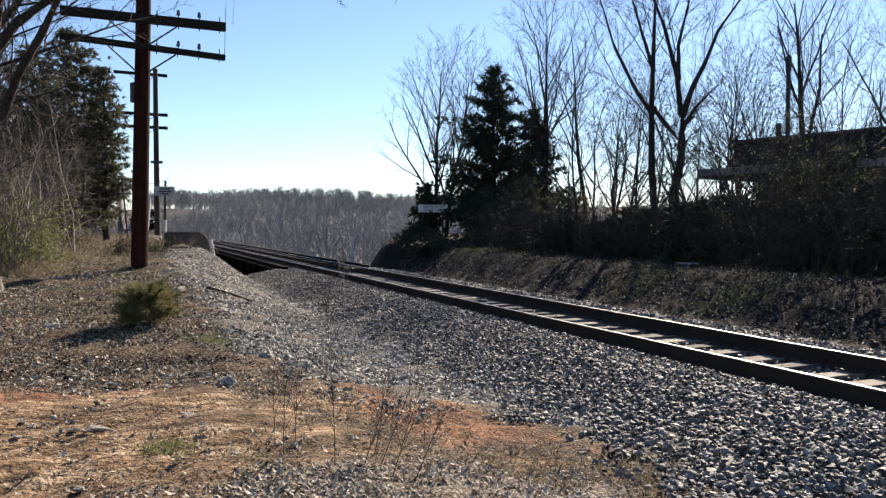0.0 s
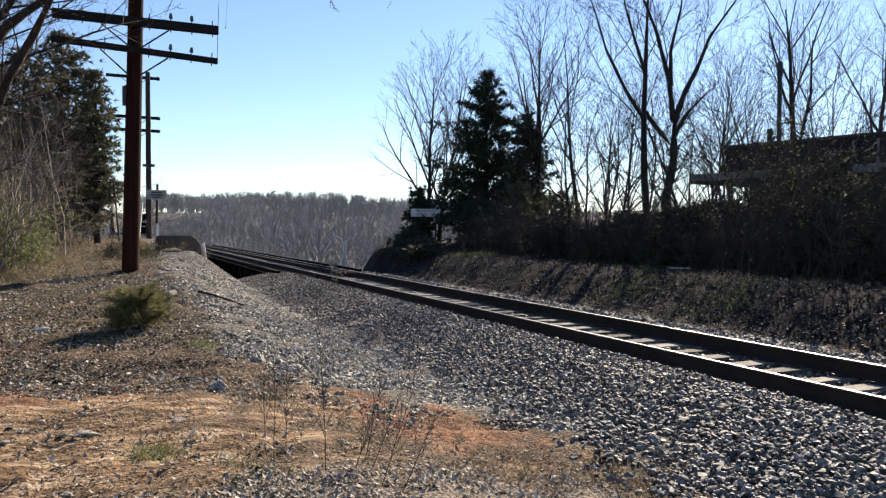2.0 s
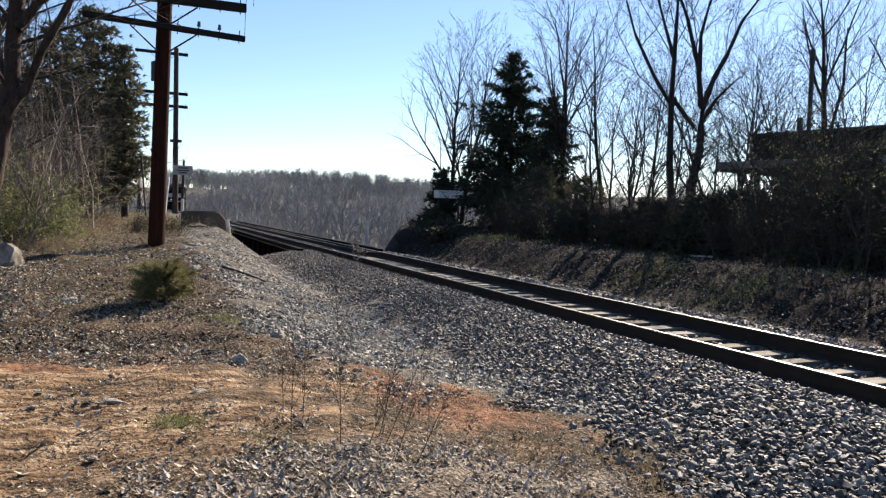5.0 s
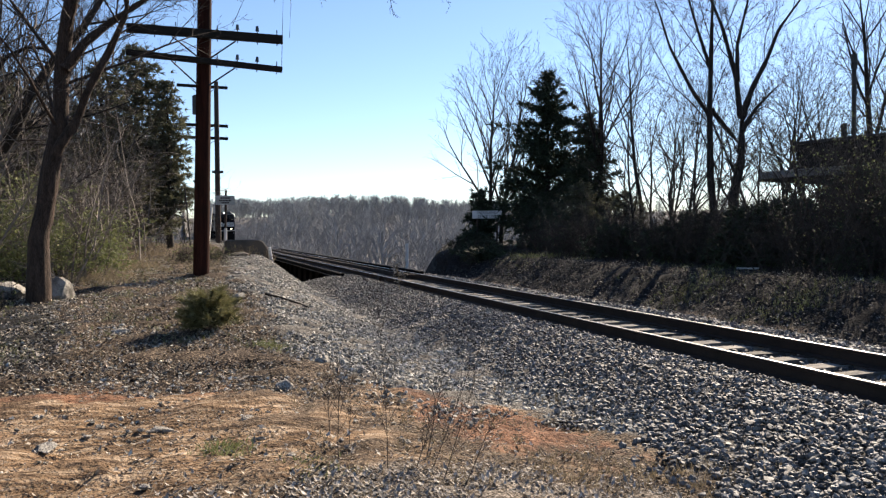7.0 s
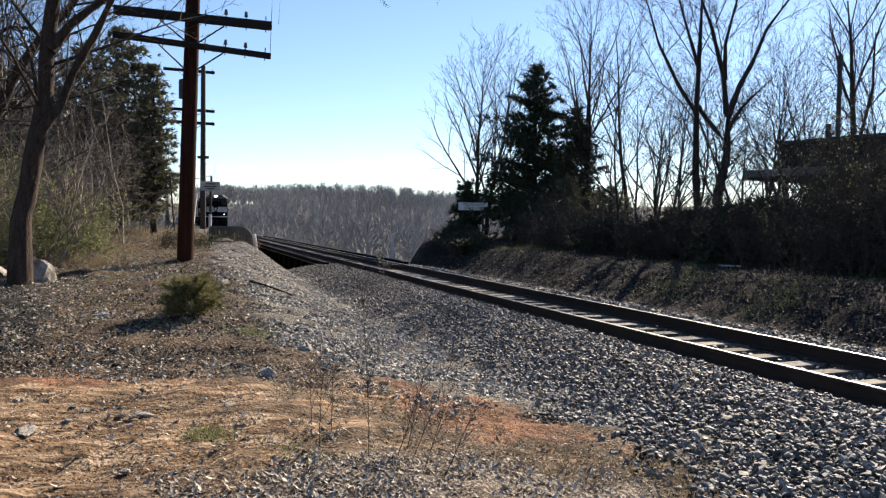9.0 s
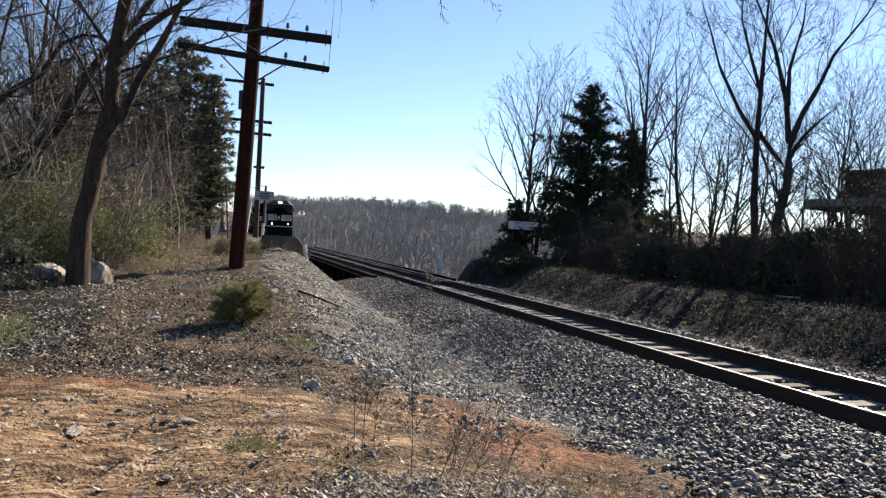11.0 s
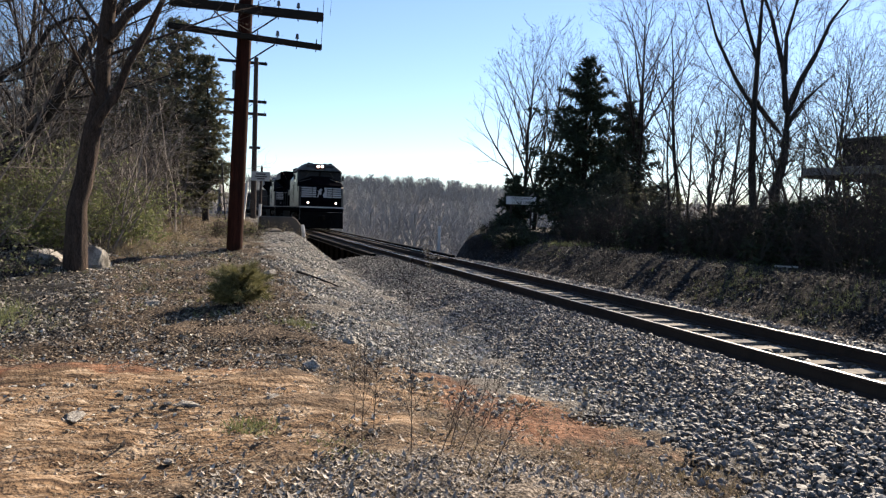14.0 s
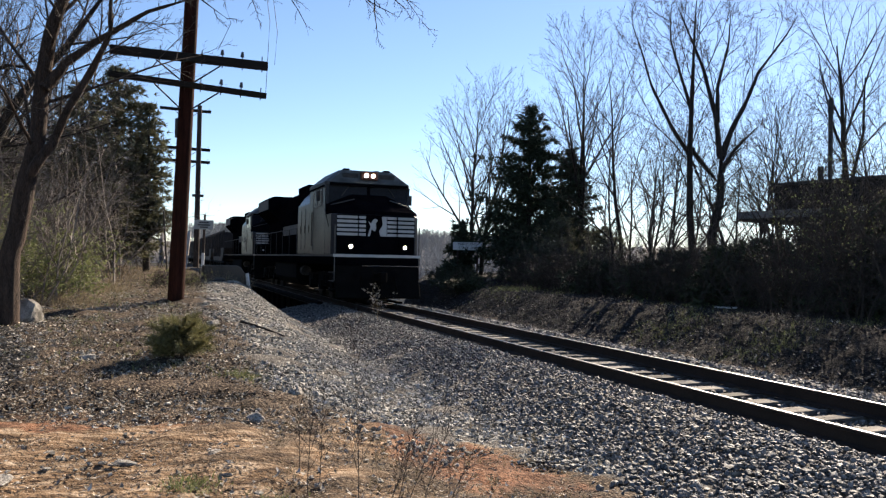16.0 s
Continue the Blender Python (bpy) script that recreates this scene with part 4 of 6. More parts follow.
def state_line_sign():
    root = empty("state_line_sign", 16.26, 38.73, 0.0, "white wooden sign lettered Maryland State Line", "sign", rz=-23)
    part("sign_board", boxed(-0.82, 0.82, -0.03, 0.03, 2.17, 2.60), WHITE_PAINT, root, "white painted board", bevel=0.006)
    lettering("MARYLAND", 0.2, 0, -0.034, 2.49, SIGN_INK, root)
    lettering("STATE LINE", 0.2, 0, -0.034, 2.28, SIGN_INK, root)
    for x in (-0.55, 0.55):
        part("post", boxed(x - 0.05, x + 0.05, 0.032, 0.13, -0.6, 2.5), OLD_POLE, root, bevel=0.008)


state_line_sign()


# ---- house behind the brush ----
SIDING = material("dark_stained_siding", (0.011, 0.008, 0.007), (0.030, 0.024, 0.020), 0.85, 0, 2, 30, 0.4, 0.006, random_value=0.2)
ROOFING = material("dark_roofing", (0.02, 0.02, 0.022), (0.06, 0.058, 0.058), 0.9, 0, 4, 40, 0.4, 0.006)
TRIM = material("pale_trim_paint", (0.112, 0.109, 0.109), (0.203, 0.199, 0.195), 0.7, 0, 3, 40, 0.2, 0.002, stain=(0.2, 0.18, 0.17), stain_at=0.6)


def house():
    root = empty("house", 22.0, 20.8, 0.7, "dark flat-roofed house with a deep porch roof behind brush", "house", rz=14)
    # local x points away from the track, local y along it
    wall = part("wall", boxed(2.4, 10, -18.0, 1.6, -0.4, 2.72), SIDING, root)
    for i in range(13):
        b = part("board", boxed(2.36, 2.398, -18.0, 1.58, -0.3 + i * 0.23, -0.09 + i * 0.23), SIDING, wall)
    part("porch_roof", boxed(0.0, 10.2, -18.2, 2.7, 2.74, 2.86), ROOFING, root, bevel=0.01)
    part("fascia", boxed(-0.06, -0.003, -18.2, 2.7, 2.72, 3.0), TRIM, root, "pale painted fascia board", bevel=0.006)
    part("fascia", boxed(-0.06, 8.0, 2.703, 2.76, 2.62, 3.0), ROOFING, root, "dark end fascia", bevel=0.006)
    for y in (-15, -11, -7, -3, 1.2):
        part("porch_post", boxed(0.25, 0.4, y - 0.07, y + 0.07, -0.5, 2.74), SIDING, root, bevel=0.01)
    part("upper_wall", boxed(1.6, 9.5, -17.5, 2.2, 2.87, 4.1), SIDING, root)
    part("parapet_cap", boxed(1.5, 9.6, -17.6, 2.3, 4.103, 4.2), ROOFING, root, bevel=0.01)
    for y in (-14, -11.4, -8.8, -6.2, -3.6):
        w = part("window", boxed(1.56, 1.597, y - 0.8, y + 0.8, 3.1, 3.95), WINDOW, root, "dark window pane")
        for dy in (-0.82, 0, 0.82):
            part("window_frame", boxed(1.53, 1.595, y + dy - 0.035, y + dy + 0.035, 3.06, 3.98), TRIM, w)
        part("window_frame", boxed(1.53, 1.595, y - 0.85, y + 0.85, 3.02, 3.057), TRIM, w)
    chimney = part("stovepipe", rod(bmesh.new(), (6.15, 2.4, 2.86), (6.15, 2.4, 8.2), 0.095, 0.09, 14), IRON, root, "tall dark metal chimney pipe")
    part("cap", rod(bmesh.new(), (6.15, 2.4, 7.6), (6.15, 2.4, 8.23), 0.125, 0.125, 14), IRON, chimney)
    part("vent_pipe", rod(bmesh.new(), (5.2, 2.3, 2.86), (5.2, 2.3, 5.2), 0.12, 0.12, 12), IRON, root)


WINDOW = material("dark_glass", (0.01, 0.012, 0.016), (0.02, 0.022, 0.03), 0.08, 0, 2, 20, 0, spec=0.04)
house()


# ---- far wooded hills ----
def far_woods():
    r = np.random.RandomState(90)
    kinds = []
    for k in range(6):
        rng, out = random.Random(200 + k), [[], [], []]
        grow(rng, (0, 0, 0), (0, 0, 1), 7.0, 0.13, 0, (13, 4), out, 0.06, 0.05, (20, 48), 0.5, 0.2, 4)
        a, b, c = (np.array(o) for o in out)
        b[..., 3] = np.maximum(b[..., 3], 0.05)
        c[..., 3] = np.maximum(c[..., 3], 0.04)
        va, fa = tubes(a, 4)
        vb, fb = tubes(b[:, ::3], 3)
        vc, fc = tubes(c[:, ::3], 3)
        kinds.append((np.concatenate([va, vb, vc]), np.concatenate([fa, fb + len(va), fc + len(va) + len(vb)])))
    n = 2900
    far = 75 + 395 * r.uniform(0, 1, n) ** 0.55
    side = np.where(r.uniform(0, 1, n) < 0.8, r.uniform(-2, 27, n), r.uniform(-14, 60, n))
    x, y = far * np.sin(np.radians(side)), far * np.cos(np.radians(side))
    keep = (np.abs(x - TRACK_X) > 9) & ~((x < 3) & (y < 80)) & ~((x > 12) & (x < 60) & (y < 62))
    x, y = np.r_[x[keep], r.uniform(-26, -1.5, 520)], np.r_[y[keep], r.uniform(44, 125, 520)]
    z = height(x, y)
    for k, (v, f) in enumerate(kinds):
        pick = np.arange(len(x)) % 6 == k
        m = pick.sum()
        s = r.uniform(0.5, 1.2, m)
        a = r.uniform(0, 6.28, m)
        ca, sa = np.cos(a)[:, None] * s[:, None], np.sin(a)[:, None] * s[:, None]
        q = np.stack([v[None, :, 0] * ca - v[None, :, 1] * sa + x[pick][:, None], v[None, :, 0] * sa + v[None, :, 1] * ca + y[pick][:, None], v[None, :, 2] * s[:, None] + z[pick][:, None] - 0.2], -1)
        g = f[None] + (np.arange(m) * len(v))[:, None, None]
        tagged(raw("far_woods", q, g.reshape(-1, 4), HAZED_WOOD), "leafless woods on a far hillside, haze put into their grey", "woods", kind="stuff")


far_woods()

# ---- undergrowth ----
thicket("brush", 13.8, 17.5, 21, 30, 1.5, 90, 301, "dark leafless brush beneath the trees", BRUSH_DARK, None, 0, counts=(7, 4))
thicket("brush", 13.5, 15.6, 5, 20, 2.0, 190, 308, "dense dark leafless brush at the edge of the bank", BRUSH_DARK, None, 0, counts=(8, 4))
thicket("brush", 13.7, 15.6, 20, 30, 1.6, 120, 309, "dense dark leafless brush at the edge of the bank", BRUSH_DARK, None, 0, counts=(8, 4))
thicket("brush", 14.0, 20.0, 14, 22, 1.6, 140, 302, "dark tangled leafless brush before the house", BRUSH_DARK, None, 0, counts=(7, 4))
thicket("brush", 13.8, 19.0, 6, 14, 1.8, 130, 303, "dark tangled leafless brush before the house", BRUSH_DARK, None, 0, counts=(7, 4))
thicket("brush", 14.2, 17.0, 7, 29, 3.2, 110, 323, "thin leafless saplings along the top of the bank", TWIG, None, 0, counts=(7, 4), lean=0.18)
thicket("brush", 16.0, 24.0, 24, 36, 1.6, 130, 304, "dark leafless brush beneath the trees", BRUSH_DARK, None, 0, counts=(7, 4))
thicket("brush", 14.0, 20.0, 9, 22, 3.4, 46, 307, "tall sparse leafless brush before the house", TWIG, None, 0, counts=(8, 4), lean=0.2)
thicket("brush", 15.0, 20.5, 4, 18, 4.6, 60, 310, "tall tangled leafless brush before the house", TWIG, None, 0, counts=(9, 5), lean=0.2)
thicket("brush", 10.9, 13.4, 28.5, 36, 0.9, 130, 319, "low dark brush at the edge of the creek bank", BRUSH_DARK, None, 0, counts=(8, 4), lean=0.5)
thicket("green_shrub", 15.0, 16.6, 12.6, 14.4, 3.6, 26, 305, "shrub with sparse yellow-green new leaves", TWIG, LEAF_GREEN, 800, (0.05, 0.017), "shrub", (8, 4))
thicket("green_shrub", 16.2, 17.2, 15.6, 17.0, 4.6, 12, 306, "shrub with sparse yellow-green new leaves", TWIG, LEAF_GREEN, 150, (0.05, 0.017), "shrub", (8, 4))
for k, (x, y, h, w) in enumerate(((15.2, 23.5, 1.2, 1.2), (15.6, 20.0, 1.5, 1.3), (15.4, 16.8, 1.7, 1.3), (16.2, 13.2, 2.0, 1.4), (15.6, 10.2, 2.0, 1.4), (16.0, 27.5, 1.3, 1.3), (17.2, 32.0, 1.8, 1.4), (18.6, 19.0, 1.8, 1.6), (19.5, 24.0, 1.4, 1.6), (18.6, 14.6, 3.0, 1.3), (18.9, 12.6, 2.9, 1.2), (18.8, 10.4, 3.0, 1.3), (18.5, 8.2, 2.9, 1.3), (18.9, 16.6, 2.7, 1.2), (12.8, 31.5, 0.5, 0.8), (12.2, 29.6, 0.4, 0.7), (13.8, 34.5, 0.9, 0.8), (18.2, 35.5, 2.6, 1.6))):
    conifer("evergreen_shrub", x, y, h, w, 320 + k, "low dark evergreen shrub in shade", NEEDLES, 8, 10, 0.35, 0.25, 0.02, (0.26, 0.03), 12)

thicket("brush", -8.5, -3.6, 12.5, 20, 2.0, 120, 311, "tangled grey brambles in the woods", TWIG_PALE, LEAF_GREEN, 2500, (0.05, 0.018), counts=(7, 4), lean=0.5)
thicket("brush", -10, -3.2, 20, 32, 4.0, 130, 312, "tangled grey brambles in the woods", TWIG, LEAF_GREEN, 1200, (0.05, 0.018), counts=(7, 4), lean=0.4)
thicket("green_shrub", -3.4, -1.5, 15.3, 20.5, 1.3, 90, 313, "low tangled honeysuckle with small yellow-green leaves", TWIG_PALE, LEAF_GREEN, 9500, (0.055, 0.02), "shrub", (7, 4), 0.6)
thicket("green_shrub", -4.6, -2.6, 16.5, 22, 1.9, 60, 314, "honeysuckle thicket with small yellow-green leaves", TWIG_PALE, LEAF_GREEN, 8000, (0.058, 0.021), "shrub", (7, 4), 0.5)
thicket("brush", -2.4, -0.6, 21, 30, 0.7, 60, 315, "dry grey weeds along the woods", STRAW, None, 0, counts=(6, 3), lean=0.4)
thicket("brush", -3.2, -0.9, 21, 29, 4.2, 32, 318, "tall pale dead twigs before the cedars", TWIG_PALE, None, 0, counts=(9, 5), lean=0.25)
thicket("brush", -3.6, -1.6, 15.5, 19.5, 3.2, 40, 320, "sunlit pale dead branches before the cedars", TWIG_PALE, None, 0, counts=(8, 5), lean=0.5)
thicket("brush", -7.5, -3.2, 14.5, 20, 6.0, 24, 321, "tall tangled bare saplings in the woods", TWIG_PALE, None, 0, counts=(10, 6), lean=0.22)
thicket("brush", -9, 0.5, 34, 55, 3.5, 120, 316, "grey leafless brush in the woods", TWIG, None, 0, counts=(7, 4))
thicket("brush", -0.3, 1.2, 20.0, 22.5, 0.6, 46, 322, "low dark brush behind a telegraph pole", BRUSH_DARK, LEAF_GREEN, 300, (0.04, 0.015), counts=(8, 4), lean=0.5)
thicket("brush", -5.2, -2.4, 12.4, 13.7, 0.5, 70, 324, "low dark brambles before boulders", BRUSH_DARK, LEAF_GREEN, 500, (0.045, 0.016), counts=(7, 4), lean=0.6)
thicket("dry_weeds", 0.9, 2.9, 23.4, 24.5, 0.45, 40, 317, "dry brown weeds beside the concrete block", STRAW, None, 0, (0.05, 0.02), "weeds", (5, 3), 0.5)


# ---- loose cover on the ground ----
def leaves(name, x, y, size, mat, seed, label, curl=0.4):
    """Curled fallen leaves, four triangles each."""
    r = np.random.RandomState(seed)
    n = len(x)
    shape = np.array([(-1, 0, 0.25), (0, -0.5, 0), (1, 0, 0.3), (0, 0.5, 0.0), (0, 0, -0.12)])
    v = shape[None] * r.uniform(0.6, 1.3, (n, 5, 1)) * size[:, None, None]
    a, tilt = r.uniform(0, 6.28, n), r.normal(0, curl, n)
    c, s = np.cos(a)[:, None], np.sin(a)[:, None]
    z = v[..., 2] + v[..., 0] * np.sin(tilt)[:, None]
    v = np.stack([v[..., 0] * c - v[..., 1] * s, v[..., 0] * s + v[..., 1] * c, z], -1)
    v += np.stack([x, y, height(x, y) + r.uniform(0.005, 0.035, n)], -1)[:, None]
    f = np.array([(0, 1, 4), (1, 2, 4), (2, 3, 4), (3, 0, 4)])[None] + (np.arange(n) * 5)[:, None, None]
    tagged(raw(name, v, f.reshape(-1, 3), mat), label, "leaf litter", kind="stuff")


def not_gravel(x, y):
    return (1 - gravel_part(x, y)) * (1 - 0.9 * dirt_part(x, y) ** 1.6) * step(3.9, 3.2, x) * (1 - 0.8 * woods_floor(x, y))


x, y, r = scatter(401, 105000, -9, 3.8, 3.2, 28, not_gravel, 1.9)
leaves("leaf_litter", x, y, (0.009 + 0.026 * r.uniform(0, 1, len(x)) ** 1.7) * np.clip(y / 8.5, 0.5, 1), LEAF_DRY, 402, "brown fallen leaves on the bank")
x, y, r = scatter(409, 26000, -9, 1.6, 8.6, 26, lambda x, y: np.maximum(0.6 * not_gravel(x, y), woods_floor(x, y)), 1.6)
leaves("leaf_litter", x, y, r.uniform(0.014, 0.045, len(x)), LEAF_SHADE, 410, "dark fallen leaves on the bank")
x, y, r = scatter(403, 17000, -0.6, 3.6, 3.0, 6.0, lambda x, y: litter_part(x, y) * 0.9 + 0.06, 1.0)
leaves("leaf_litter", x, y, 0.012 + 0.026 * r.uniform(0, 1, len(x)) ** 1.5, LEAF_PALE, 404, "bleached grey fallen leaves", 0.6)
x, y, r = scatter(405, 6500, -9, -1.4, 8, 14.5, lambda x, y: 0.15 + 0.85 * woods_floor(x, y), 1.0)
leaves("leaf_litter", x, y, r.uniform(0.015, 0.04, len(x)), LEAF_PALE, 406, "bleached grey fallen leaves in the woods")
# far-bank leaves take the shade-darkened litter colour
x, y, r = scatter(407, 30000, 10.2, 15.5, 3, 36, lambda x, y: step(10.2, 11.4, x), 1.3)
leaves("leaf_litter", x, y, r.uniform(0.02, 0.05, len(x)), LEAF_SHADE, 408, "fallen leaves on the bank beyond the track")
x, y, r = scatter(415, 4200, 10.3, 13.6, 3, 31, lambda x, y: np.clip(0.45 + 0.6 * wavy(x, y, 1.6, 47), 0.1, 1) * step(10.3, 11.0, x), 1.3)
leaves("leaf_litter", x, y, r.uniform(0.016, 0.045, len(x)), LEAF_PALE, 416, "bleached grey fallen leaves on the bank beyond the track", 0.6)
x, y, r = scatter(417, 26000, -6, 1.8, 6.0, 20, lambda x, y: (1 - gravel_part(x, y)) * np.clip(0.5 + 0.6 * wavy(x, y, 1.3, 48), 0.1, 1) * step(6.2, 9.6, y + 0.6 * wavy(x, y, 1.6, 49)), 1.1)
leaves("leaf_litter", x, y, 0.008 + 0.020 * r.uniform(0, 1, len(x)) ** 1.6, LEAF_PALE, 418, "bleached curled leaves scattered on the bank", 0.6)
x, y, r = scatter(419, 24000, -5, 1.9, 5.4, 20, lambda x, y: (1 - gravel_part(x, y)) * (0.12 + 0.88 * step(6.0, 9.4, y + 0.6 * wavy(x, y, 1.6, 49))), 1.1)
tagged(stones("pebbles", x, y, height(x, y) + 0.008, 0.007 + 0.026 * r.uniform(0, 1, len(x)) ** 2.2, GRAVEL, 420, True, 0.7), "grey broken stones strewn on the bank", "pebbles", kind="stuff")
x, y, r = scatter(425, 8000, -2.4, 1.7, 13.5, 26, lambda x, y: (1 - gravel_part(x, y)) * np.clip(0.55 + 0.6 * wavy(x, y, 1.5, 50), 0.1, 1), 1.1)
tagged(stones("pebbles", x, y, height(x, y) + 0.008, 0.010 + 0.028 * r.uniform(0, 1, len(x)) ** 2, GRAVEL, 426, True, 0.7), "pale broken stones strewn on the path", "pebbles", kind="stuff")
x, y, r = scatter(411, 75000, 0.6, 5.2, 6, 27, lambda x, y: gravel_part(x, y) * step(4.9, 3.9, x), 1.5)
tagged(stones("gravel", x, y, height(x, y) + r.uniform(-0.01, 0.02, len(x)), 0.009 + 0.034 * r.uniform(0, 1, len(x)) ** 1.4, GRAVEL, 412, True), "grey crushed limestone gravel on the bank", "gravel", kind="stuff")
x, y, r = scatter(413, 28000, -7, 3.8, 3.4, 20, None, 1.4)
tagged(stones("pebbles", x, y, height(x, y) + 0.004, r.uniform(0.004, 0.017, len(x)) * (1 + (r.uniform(0, 1, len(x)) > 0.97)), CLAY_STONE, 414, True, 0.6), "scattered pale pebbles on clay", "pebbles", kind="stuff")


def slivers(seed, n, x0, x1, y0, y1, mat, label, keep=None, size=(0.03, 0.11)):
    """Bits of dead grass and twig lying on the ground."""
    x, y, r = scatter(seed, n, x0, x1, y0, y1, keep, 1.5)
    a = r.uniform(0, 6.283, len(x))
    l = r.uniform(size[0], size[1], len(x))[:, None]
    d = np.stack([np.cos(a), np.sin(a), r.uniform(-0.1, 0.25, len(x))], -1) * l
    s = np.stack([-np.sin(a), np.cos(a), np.zeros(len(x))], -1) * r.uniform(0.0012, 0.0035, len(x))[:, None]
    c = np.stack([x, y, height(x, y) + r.uniform(0.008, 0.03, len(x))], -1)
    up = np.array([0, 0, 0.003])
    v = np.stack([c - s, c + s, c + d, c + d * 0.5 + up + s], 1)
    f = np.array([(0, 1, 3), (0, 3, 2), (1, 2, 3)])[None] + (np.arange(len(x)) * 4)[:, None, None]
    tagged(raw("dead_grass_bits", v.reshape(-1, 3), f.reshape(-1, 3), mat), label, "litter", kind="stuff")


slivers(431, 15000, -6, 3.6, 3.4, 18, STRAW, "straw-coloured bits of dead grass on clay", lambda x, y: 1 - 0.9 * gravel_part(x, y))
slivers(432, 7000, -6, 3.6, 3.4, 18, TWIG, "dark broken twigs on clay", lambda x, y: 1 - 0.7 * gravel_part(x, y), (0.03, 0.16))
slivers(433, 2600, -6.5, -1.2, 8.5, 15, LEAF_PALE, "pale broken twigs on the woods floor", lambda x, y: 0.2 + 0.8 * woods_floor(x, y), (0.06, 0.3))


def grass_field(seed, n, x0, x1, y0, y1, high, mat, label, keep=None):
    x, y, r = scatter(seed, n, x0, x1, y0, y1, keep, 1.2)
    c = np.stack([x, y, height(x, y)], -1)
    v, f = sprays(r, c, np.tile([0, 0, 1.0], (len(x), 1)), high, 0.004, 6, 0.0, 0.7)
    tagged(raw("dry_grass", v, f, mat), label, "grass", kind="stuff")


def patchy(x, y):
    return np.clip(0.4 + wavy(x, y, 1.6, 31), 0, 1) * not_gravel(x, y)


grass_field(421, 2000, -6.5, 1.2, 9.5, 26, 0.11, STRAW, "short dry grass on the bank", patchy)
grass_field(425, 2600, -2.8, 1.6, 17, 40, 0.16, STRAW, "pale dry grass along the path", lambda x, y: np.clip(0.55 + wavy(x, y, 2.0, 35), 0, 1) * (1 - gravel_part(x, y)))
grass_field(422, 4200, -6.5, 0.8, 10, 24, 0.08, LEAF_GREEN, "short green grass on the bank", patchy)
grass_field(423, 1500, 1.0, 4.2, 3.6, 8.5, 0.07, STRAW, "short dry grass in gravel", lambda x, y: np.clip(0.2 + wavy(x, y, 0.9, 33), 0, 1))
grass_field(424, 2600, 11.8, 15.5, 6, 34, 0.16, LEAF_GREEN, "green grass along the far bank", lambda x, y: np.clip(wavy(x, y, 3.0, 34), 0, 1))


def boulder(x, y, sx, sy, sz, seed, label, mat=None, sink=0.3, name="rock"):
    rng = random.Random(seed)
    bm = bmesh.new()
    bmesh.ops.create_icosphere(bm, subdivisions=3, radius=1)
    off = Vector((rng.uniform(0, 50), rng.uniform(0, 50), 0))
    for v in bm.verts:
        d = v.co.normalized()
        k = 1 + 0.35 * noise.noise(d * 1.3 + off) + 0.15 * noise.noise(d * 3.5 + off)
        for cut in ((0.5, 0.2, 0.84), (-0.6, -0.5, 0.6), (0.3, -0.9, 0.3)):
            n = Vector(cut).normalized()
            k = min(k, 0.78 / max(d.dot(n), 0.01))
        v.co = Vector((d.x * sx, d.y * sy, d.z * sz)) * k
    ob = part(name, bm, mat or ROCK, None)
    ob.matrix_basis = pose(x, y, land(x, y) + sz * (1 - 2 * sink) * 0.5, 0, 0, rng.uniform(0, 360))
    return tagged(ob, label, "rock", "loose rocks")


boulder(-1.88, 13.95, 0.25, 0.22, 0.31, 541, "pale lichen-spotted boulder behind a tree")
boulder(-2.8, 14.5, 0.6, 0.34, 0.2, 502, "long pale half-buried boulder")
boulder(-3.7, 14.2, 0.18, 0.15, 0.15, 503, "pale boulder among leaves")
boulder(-3.5, 13.0, 0.14, 0.12, 0.13, 504, "small pale rock among leaves")
boulder(1.64, 9.0, 0.12, 0.09, 0.10, 505, "pale angular stone on gravel")
boulder(1.02, 7.75, 0.10, 0.08, 0.07, 506, "grey angular stone on the ground")
boulder(-0.15, 6.35, 0.10, 0.06, 0.022, 507, "flat pale stone on orange clay")
boulder(-0.75, 10.9, 0.11, 0.09, 0.06, 508, "pale flat stone on the bank")
boulder(1.0, 13.4, 0.17, 0.12, 0.07, 509, "pale flat stone in gravel")
boulder(-0.95, 6.15, 0.14, 0.08, 0.024, 510, "grey flat rock in clay")
boulder(0.55, 6.45, 0.12, 0.07, 0.024, 511, "pale stone in clay")
boulder(1.2, 16.3, 0.2, 0.14, 0.08, 512, "pale flat stone beside the pole")
boulder(1.75, 23.9, 0.36, 0.2, 0.12, 513, "flat broken piece of concrete beside a sign post", CONCRETE)
board = part("plank", boxed(-0.27, 0.27, -0.08, 0.08, 0.0, 0.04), SIGN_GREY, None, bevel=0.004)
board.matrix_basis = pose(13.75, 15.5, land(13.75, 15.5) + 0.03, 0, 0, -35)
tagged(board, "pale board lying on the bank beneath brush", "plank")
rng = random.Random(77)
for i in range(46):
    x, y = rng.uniform(-3.5, 2.6), rng.uniform(4.6, 8.2)
    boulder(x, y, rng.uniform(0.015, 0.05), rng.uniform(0.015, 0.04), rng.uniform(0.01, 0.025), 520 + i, "small pale stone on orange clay", name="stone")


